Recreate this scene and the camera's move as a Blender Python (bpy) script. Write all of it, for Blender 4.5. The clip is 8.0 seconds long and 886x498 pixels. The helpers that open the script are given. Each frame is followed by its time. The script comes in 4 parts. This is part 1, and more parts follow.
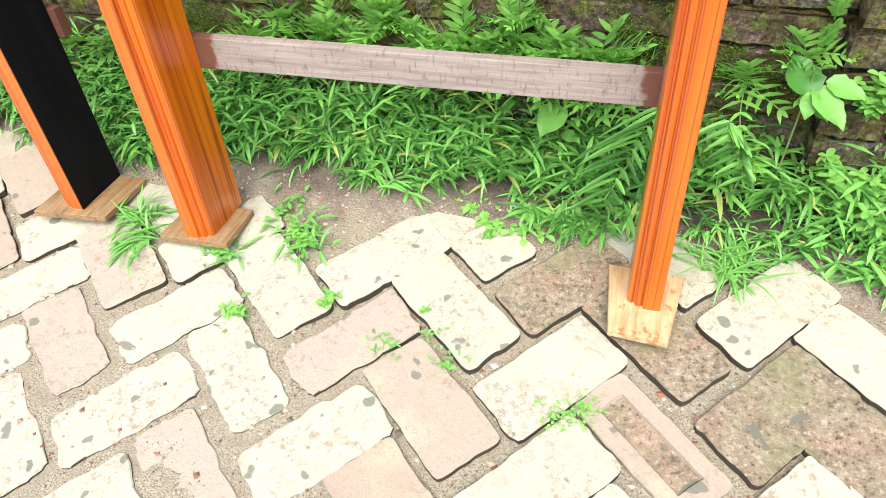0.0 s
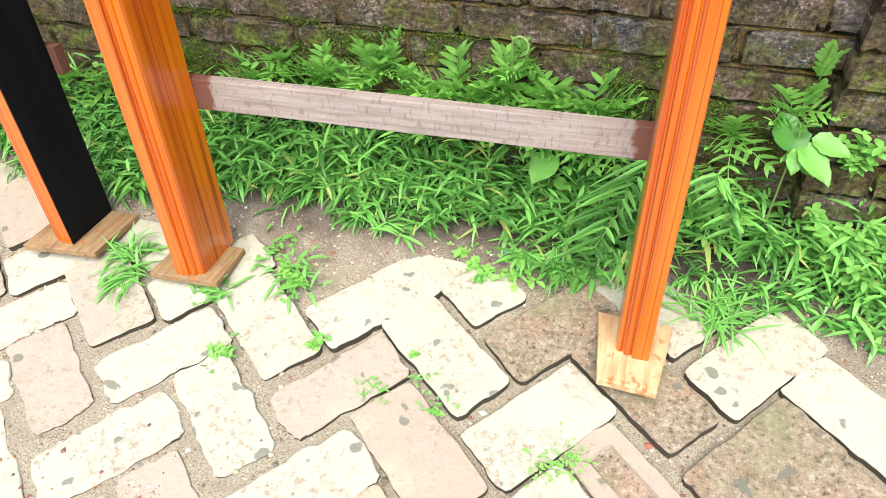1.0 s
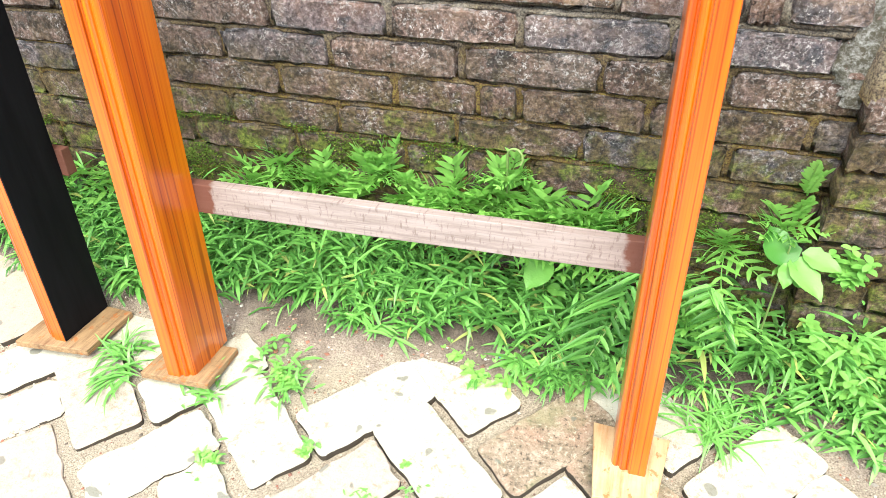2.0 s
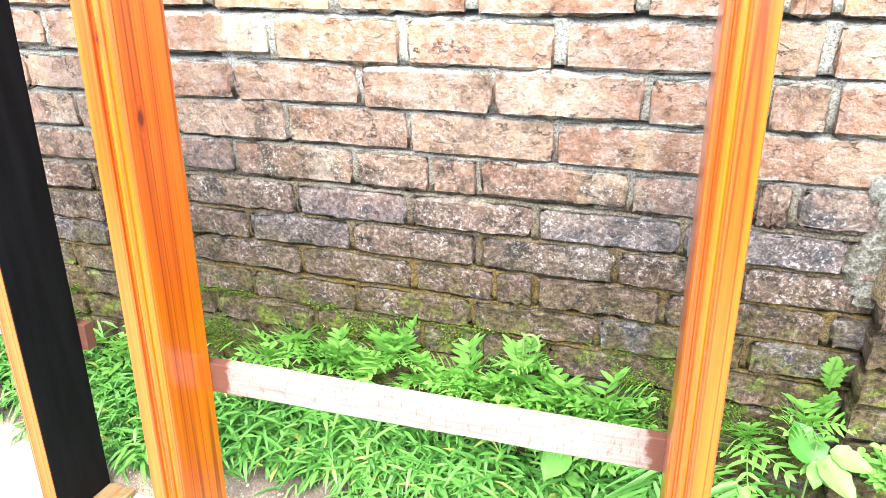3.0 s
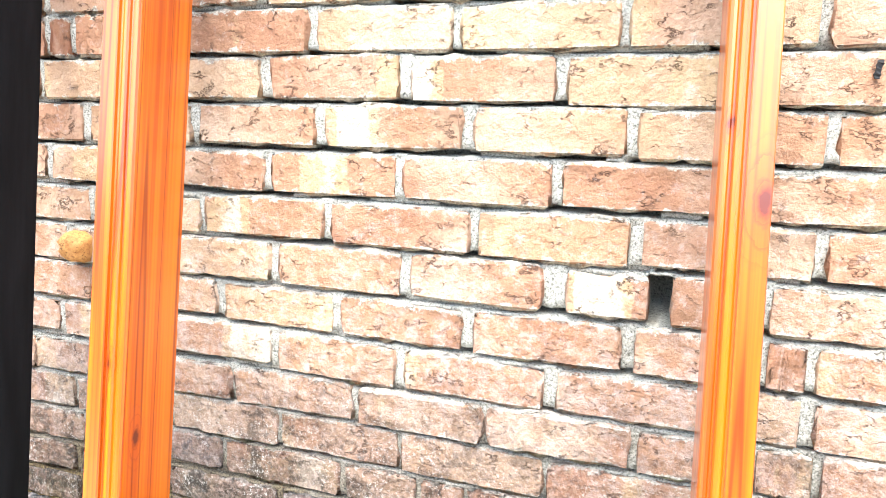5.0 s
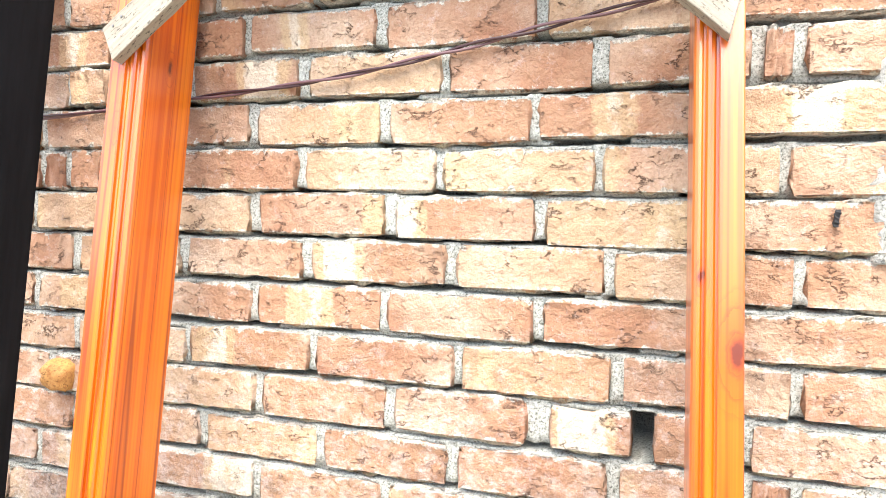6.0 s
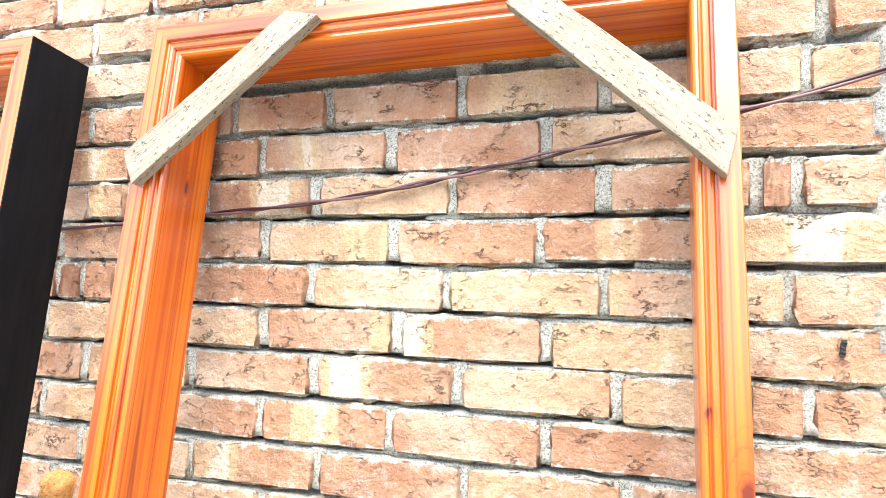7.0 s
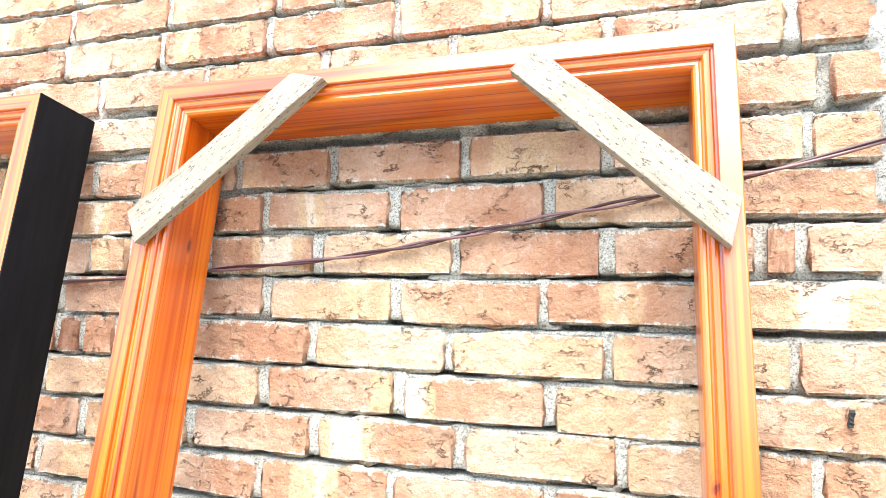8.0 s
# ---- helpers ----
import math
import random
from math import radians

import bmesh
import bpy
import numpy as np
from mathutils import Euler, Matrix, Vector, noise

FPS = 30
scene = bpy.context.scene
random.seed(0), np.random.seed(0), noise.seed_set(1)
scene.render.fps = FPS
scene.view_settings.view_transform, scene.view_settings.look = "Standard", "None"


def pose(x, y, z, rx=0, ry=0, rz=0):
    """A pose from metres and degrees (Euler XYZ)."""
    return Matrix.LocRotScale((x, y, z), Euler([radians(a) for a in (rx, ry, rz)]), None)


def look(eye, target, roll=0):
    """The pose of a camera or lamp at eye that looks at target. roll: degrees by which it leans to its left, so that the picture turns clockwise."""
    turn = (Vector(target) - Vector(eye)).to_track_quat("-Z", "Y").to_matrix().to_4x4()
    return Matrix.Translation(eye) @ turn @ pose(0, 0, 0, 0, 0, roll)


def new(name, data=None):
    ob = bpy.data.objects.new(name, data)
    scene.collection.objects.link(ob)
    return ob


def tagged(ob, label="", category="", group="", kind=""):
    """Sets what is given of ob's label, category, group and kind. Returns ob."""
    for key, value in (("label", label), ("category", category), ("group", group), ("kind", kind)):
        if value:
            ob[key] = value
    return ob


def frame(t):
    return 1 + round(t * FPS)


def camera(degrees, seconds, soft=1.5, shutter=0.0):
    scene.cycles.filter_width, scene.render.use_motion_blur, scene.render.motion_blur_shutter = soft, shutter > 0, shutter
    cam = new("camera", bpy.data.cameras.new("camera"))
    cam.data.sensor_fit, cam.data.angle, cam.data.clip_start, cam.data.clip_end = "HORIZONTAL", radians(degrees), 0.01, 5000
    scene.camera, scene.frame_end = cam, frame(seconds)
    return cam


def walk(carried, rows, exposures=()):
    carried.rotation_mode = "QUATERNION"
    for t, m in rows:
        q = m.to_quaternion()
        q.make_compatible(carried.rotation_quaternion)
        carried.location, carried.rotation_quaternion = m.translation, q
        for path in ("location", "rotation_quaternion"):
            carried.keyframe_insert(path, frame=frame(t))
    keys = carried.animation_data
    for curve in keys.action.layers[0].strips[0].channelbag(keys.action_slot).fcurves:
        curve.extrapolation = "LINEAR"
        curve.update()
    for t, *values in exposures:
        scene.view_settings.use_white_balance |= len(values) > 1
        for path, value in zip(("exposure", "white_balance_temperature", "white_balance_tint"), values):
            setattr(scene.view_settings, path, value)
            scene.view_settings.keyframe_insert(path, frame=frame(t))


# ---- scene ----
cam = camera(65.7, 8.0, soft=0.8)
PATH = [
    # seconds, x, y, z, tilt, heading, roll
    (0.0, 0.403, -1.199, 1.076, 40.80, 23.01, -7.82),
    (0.5, 0.400, -1.196, 1.083, 41.63, 21.33, -5.75),
    (1.0, 0.396, -1.187, 1.096, 43.40, 21.16, -5.21),
    (1.2, 0.399, -1.186, 1.097, 44.76, 21.02, -4.87),
    (2.3, 0.398, -1.146, 1.150, 53.85, 19.90, -2.94),
    (2.5, 0.390, -1.151, 1.158, 57.18, 19.81, -2.02),
    (3.0, 0.381, -1.124, 1.200, 62.29, 20.66, -3.00),
    (3.5, 0.380, -1.111, 1.245, 65.36, 20.61, -1.35),
    (4.0, 0.371, -1.099, 1.293, 69.45, 20.97, -0.43),
    (4.5, 0.376, -1.090, 1.349, 74.23, 20.66, 0.09),
    (5.0, 0.375, -1.092, 1.399, 79.96, 19.73, 0.72),
    (5.2, 0.376, -1.096, 1.414, 82.00, 19.45, 0.80),
    (6.3, 0.381, -1.112, 1.502, 89.31, 18.39, 0.70),
    (6.5, 0.381, -1.115, 1.516, 90.83, 18.53, 1.05),
    (7.0, 0.387, -1.118, 1.546, 94.00, 19.29, 0.90),
    (7.5, 0.380, -1.121, 1.573, 95.64, 18.75, 1.58),
    (8.0, 0.381, -1.121, 1.593, 96.75, 19.31, 1.21),
]
EXPOSURES = [(0.0, 1.54, 6700, 3), (1.2, 1.60, 6700, 3), (2.5, 2.34, 6550, 3), (3.5, 2.70, 6450, 4), (4.5, 2.52, 6450, 5), (5.0, 2.54, 6500, 4), (6.5, 2.32, 6750, 4), (8.0, 2.48, 6700, 4)]
walk(cam, [(t, pose(x, y, z, tilt, 0, heading) @ pose(0, 0, 0, 0, 0, roll)) for t, x, y, z, tilt, heading, roll in PATH], EXPOSURES)

# ---- light: bright overcast daylight ----
SUN_EL, SUN_AZ = radians(62), radians(170)
world = bpy.data.worlds.new("sky")
scene.world = world
world.use_nodes = True
wn = world.node_tree
sky = wn.nodes.new("ShaderNodeTexSky")
sky.sky_type = "NISHITA"
sky.sun_disc = False
sky.sun_elevation, sky.sun_rotation = SUN_EL, SUN_AZ
sky.air_density, sky.dust_density, sky.ozone_density = 1.0, 2.0, 1.0
wn.links.new(sky.outputs[0], wn.nodes["Background"].inputs[0])
wn.nodes["Background"].inputs[1].default_value = 0.15
sun_data = bpy.data.lights.new("sun", "SUN")
sun_data.energy, sun_data.angle, sun_data.color = 2.0, radians(64), (1.0, 0.97, 0.90)
sun = new("sun", sun_data)
sun_from = Vector((math.sin(SUN_AZ) * math.cos(SUN_EL), math.cos(SUN_AZ) * math.cos(SUN_EL), math.sin(SUN_EL)))
sun.matrix_world = look(sun_from * 20, (0, 0, 0))


# ---- materials ----
class Mat:
    """A node material with a few short ways to add nodes."""

    def __init__(self, name, rough=0.8):
        self.m = bpy.data.materials.new(name)
        self.m.use_nodes = True
        self.t = self.m.node_tree
        self.b = self.t.nodes["Principled BSDF"]
        self.b.inputs["Roughness"].default_value = rough

    def put(self, socket, v):
        if isinstance(v, bpy.types.NodeSocket):
            self.t.links.new(v, socket)
        else:
            socket.default_value = v

    def coords(self, kind="Object", scale=(1, 1, 1)):
        mp = self.t.nodes.new("ShaderNodeMapping")
        mp.inputs["Scale"].default_value = scale
        if kind == "World":
            src = self.t.nodes.new("ShaderNodeNewGeometry").outputs["Position"]
        else:
            src = self.t.nodes.new("ShaderNodeTexCoord").outputs[kind]
        self.t.links.new(src, mp.inputs[0])
        return mp.outputs[0]

    def noise(self, vec, scale, detail=6, rough=0.6, shift=None):
        n = self.t.nodes.new("ShaderNodeTexNoise")
        n.noise_dimensions = "4D" if shift is not None else "3D"
        n.inputs["Scale"].default_value, n.inputs["Detail"].default_value, n.inputs["Roughness"].default_value = scale, detail, rough
        self.t.links.new(vec, n.inputs["Vector"])
        if shift is not None:
            self.put(n.inputs["W"], shift)
        return n.outputs[0]

    def cells(self, vec, scale, feature="DISTANCE_TO_EDGE"):
        n = self.t.nodes.new("ShaderNodeTexVoronoi")
        n.feature = feature
        n.inputs["Scale"].default_value = scale
        self.t.links.new(vec, n.inputs["Vector"])
        return n.outputs[0]

    def ramp(self, v, *stops):
        n = self.t.nodes.new("ShaderNodeValToRGB")
        e = n.color_ramp.elements
        for i, (p, c) in enumerate(stops):
            el = e[i] if i < 2 else e.new(p)
            el.position = p
            el.color = (c, c, c, 1) if isinstance(c, (int, float)) else (*c, 1)
        self.t.links.new(v, n.inputs[0])
        return n.outputs[0]

    def mix(self, f, a, b, how="MIX"):
        n = self.t.nodes.new("ShaderNodeMix")
        n.data_type, n.blend_type = "RGBA", how
        self.put(n.inputs[0], f)
        for k, v in ((6, a), (7, b)):
            self.put(n.inputs[k], (*v, 1) if isinstance(v, tuple) and len(v) == 3 else v)
        return n.outputs[2]

    def math(self, op, a, b=0.0, c=0.0):
        n = self.t.nodes.new("ShaderNodeMath")
        n.operation = op
        for k, v in ((0, a), (1, b), (2, c)):
            self.put(n.inputs[k], v)
        return n.outputs[0]

    def axis(self, vec, k):
        n = self.t.nodes.new("ShaderNodeSeparateXYZ")
        self.t.links.new(vec, n.inputs[0])
        return n.outputs[k]

    def random(self):
        return self.t.nodes.new("ShaderNodeObjectInfo").outputs["Random"]

    def island(self):
        return self.t.nodes.new("ShaderNodeNewGeometry").outputs["Random Per Island"]

    def bump(self, h, strength, dist=0.004):
        n = self.t.nodes.new("ShaderNodeBump")
        n.inputs["Strength"].default_value, n.inputs["Distance"].default_value = strength, dist
        self.t.links.new(h, n.inputs["Height"])
        self.t.links.new(n.outputs[0], self.b.inputs["Normal"])

    def base(self, c):
        self.put(self.b.inputs["Base Color"], (*c, 1) if isinstance(c, tuple) else c)


def wood_varnished(name, along, knots_at=()):
    """Varnished pine whose grain runs along one axis (0: x, 2: z)."""
    m = Mat(name, 0.36)

    def run(k):
        return m.coords("Object", tuple(k if q == along else 1 for q in range(3)))

    grain = m.noise(run(0.010), 130, 2, 0.5)
    broad = m.noise(run(0.016), 26, 2, 0.5)
    c = m.ramp(grain, (0.33, (0.40, 0.056, 0.001)), (0.45, (0.51, 0.092, 0.0015)), (0.64, (0.61, 0.138, 0.002)))
    c = m.mix(m.ramp(broad, (0.50, 0.0), (0.72, 0.5)), c, (0.64, 0.175, 0.003))
    c = m.mix(m.ramp(broad, (0.34, 0.55), (0.48, 0.0)), c, (0.44, 0.058, 0.0015))
    # a few dark growth lines
    figure = m.noise(run(0.012), 30, 1, 0.4)
    line = m.ramp(m.math("ABSOLUTE", m.math("SUBTRACT", figure, 0.52)), (0.006, 0.8), (0.026, 0.0))
    c = m.mix(line, c, (0.22, 0.026, 0.001))
    thin = m.noise(run(0.006), 240, 1, 0.4)
    c = m.mix(m.ramp(thin, (0.60, 0.0), (0.74, 0.35)), c, (0.28, 0.036, 0.001))
    knots = m.cells(m.coords("Object", (4, 4, 1.5) if along == 2 else (1.5, 4, 4)), 1.0, "F1")
    c = m.mix(m.ramp(knots, (0.02, 0.9), (0.06, 0.0)), c, (0.16, 0.022, 0.003))
    # single knots: a dark eye in a redder halo with bent grain lines
    wob = m.math("MULTIPLY", m.math("SUBTRACT", m.noise(m.coords("Object"), 55, 4, 0.6), 0.5), 0.012)
    for kx, ky, kz, size in knots_at:
        mp = m.t.nodes.new("ShaderNodeMapping")
        mp.vector_type = "POINT"
        mp.inputs["Location"].default_value = (-kx, -ky, -kz * 0.42)
        mp.inputs["Scale"].default_value = (1, 1, 0.42)
        m.t.links.new(m.t.nodes.new("ShaderNodeTexCoord").outputs["Object"], mp.inputs[0])
        ln = m.t.nodes.new("ShaderNodeVectorMath")
        ln.operation = "LENGTH"
        m.t.links.new(mp.outputs[0], ln.inputs[0])
        d = m.math("DIVIDE", m.math("ADD", ln.outputs["Value"], wob), size * 3)
        c = m.mix(m.ramp(d, (0.22, 0.6), (0.70, 0.0)), c, (0.46, 0.066, 0.001))
        ring = m.ramp(m.math("FRACT", m.math("MULTIPLY", d, 4.5)), (0.0, 0.6), (0.28, 0.0))
        c = m.mix(m.math("MULTIPLY", ring, m.ramp(d, (0.35, 1.0), (0.85, 0.0))), c, (0.24, 0.028, 0.002))
        c = m.mix(m.ramp(d, (0.10, 0.95), (0.24, 0.0)), c, (0.11, 0.012, 0.001))
    m.base(c)
    m.b.inputs["Specular IOR Level"].default_value = 0.2
    m.b.inputs["Coat Weight"].default_value = 1.0
    m.b.inputs["Coat IOR"].default_value = 1.65
    m.b.inputs["Coat Roughness"].default_value = 0.24
    m.bump(grain, 0.06, 0.002)
    return m.m


def wood_raw(name, light, dark, along=(0.05, 1, 1), fleck=0.5, splash=False):
    m = Mat(name, 0.75)
    v = m.coords("Object", along)
    g = m.noise(v, 120, 5, 0.7)
    c = m.ramp(g, (0.3, dark), (0.55, light), (0.75, tuple(min(1, q * 1.12) for q in light)))
    saw = m.noise(m.coords("Object", (0.45, 1, 1.3)), 190, 4, 0.7)
    c = m.mix(m.ramp(saw, (0.57, 0.0), (0.64, fleck)), c, tuple(q * 0.3 for q in dark))
    blot = m.noise(m.coords("Object"), 14, 4, 0.6)
    c = m.mix(m.ramp(blot, (0.5, 0.0), (0.75, 0.45)), c, tuple(q * 0.8 for q in dark))
    if splash:
        c = m.mix(m.ramp(m.noise(m.coords("Object", (1, 0.6, 1)), 38, 5, 0.65), (0.56, 0.0), (0.61, 0.75)), c, (0.34, 0.10, 0.018))
    m.base(c)
    m.bump(m.math("ADD", g, saw), 0.3, 0.002)
    return m.m


def black_coat():
    m = Mat("black_bitumen_coat", 0.7)
    m.b.inputs["Specular IOR Level"].default_value = 0.12
    v = m.coords("Object", (1, 1, 0.12))
    n = m.noise(v, 40, 5, 0.6)
    c = m.ramp(n, (0.35, (0.0035, 0.0035, 0.0045)), (0.75, (0.008, 0.008, 0.010)))
    d = m.noise(m.coords("Object"), 26, 6, 0.7)
    c = m.mix(m.ramp(d, (0.72, 0.0), (0.80, 0.25)), c, (0.08, 0.08, 0.08))
    m.base(c)
    m.bump(n, 0.25, 0.002)
    return m.m


def damp(m, w, low, high, wander):
    """How far rising damp has grown over a spot of the wall, with a blotchy upper edge."""
    z = m.axis(w, 2)
    n = m.noise(w, 3.2, 5, 0.65)
    lift = m.math("MULTIPLY_ADD", m.math("SUBTRACT", n, 0.5), wander, z)
    n2 = m.noise(w, 26, 4, 0.6)
    lift = m.math("MULTIPLY_ADD", m.math("SUBTRACT", n2, 0.5), wander * 0.5, lift)
    r = m.t.nodes.new("ShaderNodeMapRange")
    m.put(r.inputs[0], lift)
    r.inputs[1].default_value, r.inputs[2].default_value, r.inputs[3].default_value, r.inputs[4].default_value = low, high, 1.0, 0.0
    return r.outputs[0]


def fired_brick():
    m = Mat("weathered_fired_brick", 0.9)
    w = m.coords("World")
    r = m.random()
    grain = m.noise(w, 210, 5, 0.7)
    patch = m.noise(w, 17, 5, 0.62, m.math("MULTIPLY", r, 40))
    c = m.ramp(r, (0.0, (0.29, 0.130, 0.075)), (0.16, (0.34, 0.170, 0.102)), (0.45, (0.39, 0.213, 0.130)), (0.62, (0.30, 0.142, 0.084)), (0.84, (0.41, 0.236, 0.138)), (0.98, (0.48, 0.325, 0.205)))
    c = m.mix(m.ramp(patch, (0.38, 0.0), (0.64, 0.45)), c, (0.43, 0.262, 0.163))
    # broad soft burns from orange to cream
    burn = m.noise(w, 4.2, 4, 0.55, m.math("MULTIPLY", r, 9))
    c = m.mix(m.ramp(burn, (0.46, 0.0), (0.64, 0.62)), c, (0.59, 0.455, 0.345))
    # kiln marks: paler stripes across a brick, yellow to white
    pale = m.noise(m.coords("World", (1, 1, 0.12)), 6.5, 2, 0.4, m.math("MULTIPLY", r, 25))
    pale = m.math("MULTIPLY_ADD", m.math("SUBTRACT", m.noise(w, 60, 5, 0.7), 0.5), 0.07, pale)
    c = m.mix(m.ramp(pale, (0.600, 0.0), (0.618, 0.62)), c, (0.55, 0.40, 0.235))
    c = m.mix(m.ramp(pale, (0.655, 0.0), (0.672, 0.62)), c, (0.68, 0.61, 0.52))
    c = m.mix(m.ramp(grain, (0.40, 0.26), (0.55, 0.0)), c, (0.20, 0.085, 0.05))
    own = m.coords("Object")
    up = m.math("ABSOLUTE", m.axis(own, 2))
    lap = m.math("MULTIPLY_ADD", m.noise(w, 42, 6, 0.75), 0.75, up)
    c = m.mix(m.ramp(lap, (0.80, 0.0), (0.84, 0.85)), c, m.ramp(grain, (0.40, (0.30, 0.29, 0.255)), (0.58, (0.64, 0.62, 0.56))))
    # lime bloom, strongest in a blotchy band at waist height
    z = m.axis(w, 2)
    band = m.math("SUBTRACT", 1.0, m.math("MINIMUM", m.math("MULTIPLY", m.math("ABSOLUTE", m.math("SUBTRACT", z, 0.95)), 2.2), 1.0))
    bloom = m.noise(w, 40, 9, 0.82)
    lime = m.ramp(m.math("MULTIPLY_ADD", band, 0.10, bloom), (0.54, 0.0), (0.74, 0.62))
    c = m.mix(lime, c, (0.60, 0.50, 0.475))
    # cracks and pits
    vein = m.noise(m.coords("World", (0.65, 1, 1.25)), 15, 7, 0.66, m.math("MULTIPLY", r, 17))
    crack = m.ramp(m.math("ABSOLUTE", m.math("SUBTRACT", vein, 0.5)), (0.003, 0.9), (0.009, 0.0))
    gate = m.ramp(m.noise(w, 19, 4, 0.6), (0.51, 0.0), (0.60, 0.95))
    crack = m.math("MULTIPLY", crack, gate)
    c = m.mix(crack, c, (0.10, 0.045, 0.03))
    pits = m.ramp(m.cells(w, 130, "F1"), (0.05, 0.6), (0.13, 0.0))
    pits = m.math("MULTIPLY", pits, m.ramp(m.noise(w, 24, 3, 0.5), (0.52, 0.0), (0.62, 1.0)))
    c = m.mix(pits, c, (0.14, 0.06, 0.04))
    # algae, lichen flecks and moss of the damp foot of the wall
    alg = damp(m, w, 0.62, 1.04, 0.45)
    fine = m.noise(w, 110, 8, 0.78)
    dark = m.ramp(fine, (0.42, (0.008, 0.005, 0.005)), (0.49, (0.060, 0.037, 0.033)), (0.58, (0.155, 0.105, 0.094)), (0.66, (0.36, 0.29, 0.265)))
    c = m.mix(m.math("MULTIPLY", alg, 0.88), c, dark)
    soot = m.math("MULTIPLY", alg, m.ramp(m.noise(w, 16, 7, 0.75), (0.42, 0.9), (0.49, 0.0)))
    c = m.mix(soot, c, (0.018, 0.013, 0.010))
    # crisp pale lichen crumbs, here and there in drifts
    crumb = m.noise(w, 125, 8, 0.85)
    drift = m.ramp(m.noise(w, 9, 4, 0.6), (0.44, 0.25), (0.58, 1.0))
    fleck = m.math("MULTIPLY", m.ramp(crumb, (0.535, 0.0), (0.58, 0.8)), m.math("MULTIPLY", m.math("SUBTRACT", damp(m, w, 0.70, 1.05, 0.5), damp(m, w, 0.28, 0.44, 0.2)), drift))
    slate = m.math("MULTIPLY", alg, m.ramp(m.math("FRACT", m.math("MULTIPLY", r, 7.3)), (0.76, 0.0), (0.84, 0.38)))
    c = m.mix(slate, c, m.ramp(fine, (0.40, (0.035, 0.042, 0.06)), (0.62, (0.17, 0.19, 0.235))))
    c = m.mix(fleck, c, (0.56, 0.53, 0.51))
    moss = m.math("MULTIPLY", damp(m, w, 0.42, 0.64, 0.36), m.ramp(m.noise(w, 14, 6, 0.7), (0.42, 0.1), (0.54, 1.0)))
    c = m.mix(m.math("MULTIPLY", moss, 0.9), c, m.ramp(fine, (0.40, (0.016, 0.010, 0.004)), (0.48, (0.062, 0.044, 0.013)), (0.58, (0.105, 0.074, 0.027)), (0.68, (0.155, 0.145, 0.030))))
    green = m.math("MULTIPLY", damp(m, w, 0.36, 0.48, 0.30), m.ramp(m.noise(w, 22, 6, 0.7), (0.50, 0.0), (0.60, 0.6)))
    c = m.mix(green, c, m.ramp(fine, (0.40, (0.05, 0.08, 0.006)), (0.62, (0.21, 0.29, 0.025))))
    m.base(c)
    h = m.math("ADD", m.math("MULTIPLY", grain, 0.28), m.math("MULTIPLY", m.noise(w, 38, 5, 0.6), 1.4))
    h = m.math("SUBTRACT", h, m.math("ADD", m.math("MULTIPLY", crack, 0.9), m.math("MULTIPLY", pits, 0.6)))
    m.bump(h, 1.0, 0.010)
    return m.m


def mortar_mat():
    m = Mat("lime_cement_mortar", 0.95)
    w = m.coords("World")
    g = m.noise(w, 260, 6, 0.75)
    b = m.noise(w, 30, 5, 0.65)
    c = m.ramp(g, (0.38, (0.08, 0.077, 0.064)), (0.45, (0.34, 0.336, 0.30)), (0.60, (0.60, 0.59, 0.55)))
    c = m.mix(m.ramp(b, (0.50, 0.0), (0.66, 0.4)), c, (0.60, 0.585, 0.53))
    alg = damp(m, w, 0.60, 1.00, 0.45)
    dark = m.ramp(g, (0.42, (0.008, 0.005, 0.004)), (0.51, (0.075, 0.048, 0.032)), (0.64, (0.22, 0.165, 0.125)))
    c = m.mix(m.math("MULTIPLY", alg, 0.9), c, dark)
    moss = m.math("MULTIPLY", damp(m, w, 0.50, 0.78, 0.34), m.ramp(m.noise(w, 13, 5, 0.6), (0.36, 0.15), (0.50, 1.0)))
    c = m.mix(moss, c, m.ramp(g, (0.38, (0.020, 0.011, 0.004)), (0.48, (0.13, 0.075, 0.020)), (0.58, (0.19, 0.14, 0.03)), (0.68, (0.22, 0.25, 0.03))))
    m.base(c)
    m.bump(m.math("ADD", g, m.noise(w, 90, 5, 0.7)), 0.9, 0.006)
    return m.m


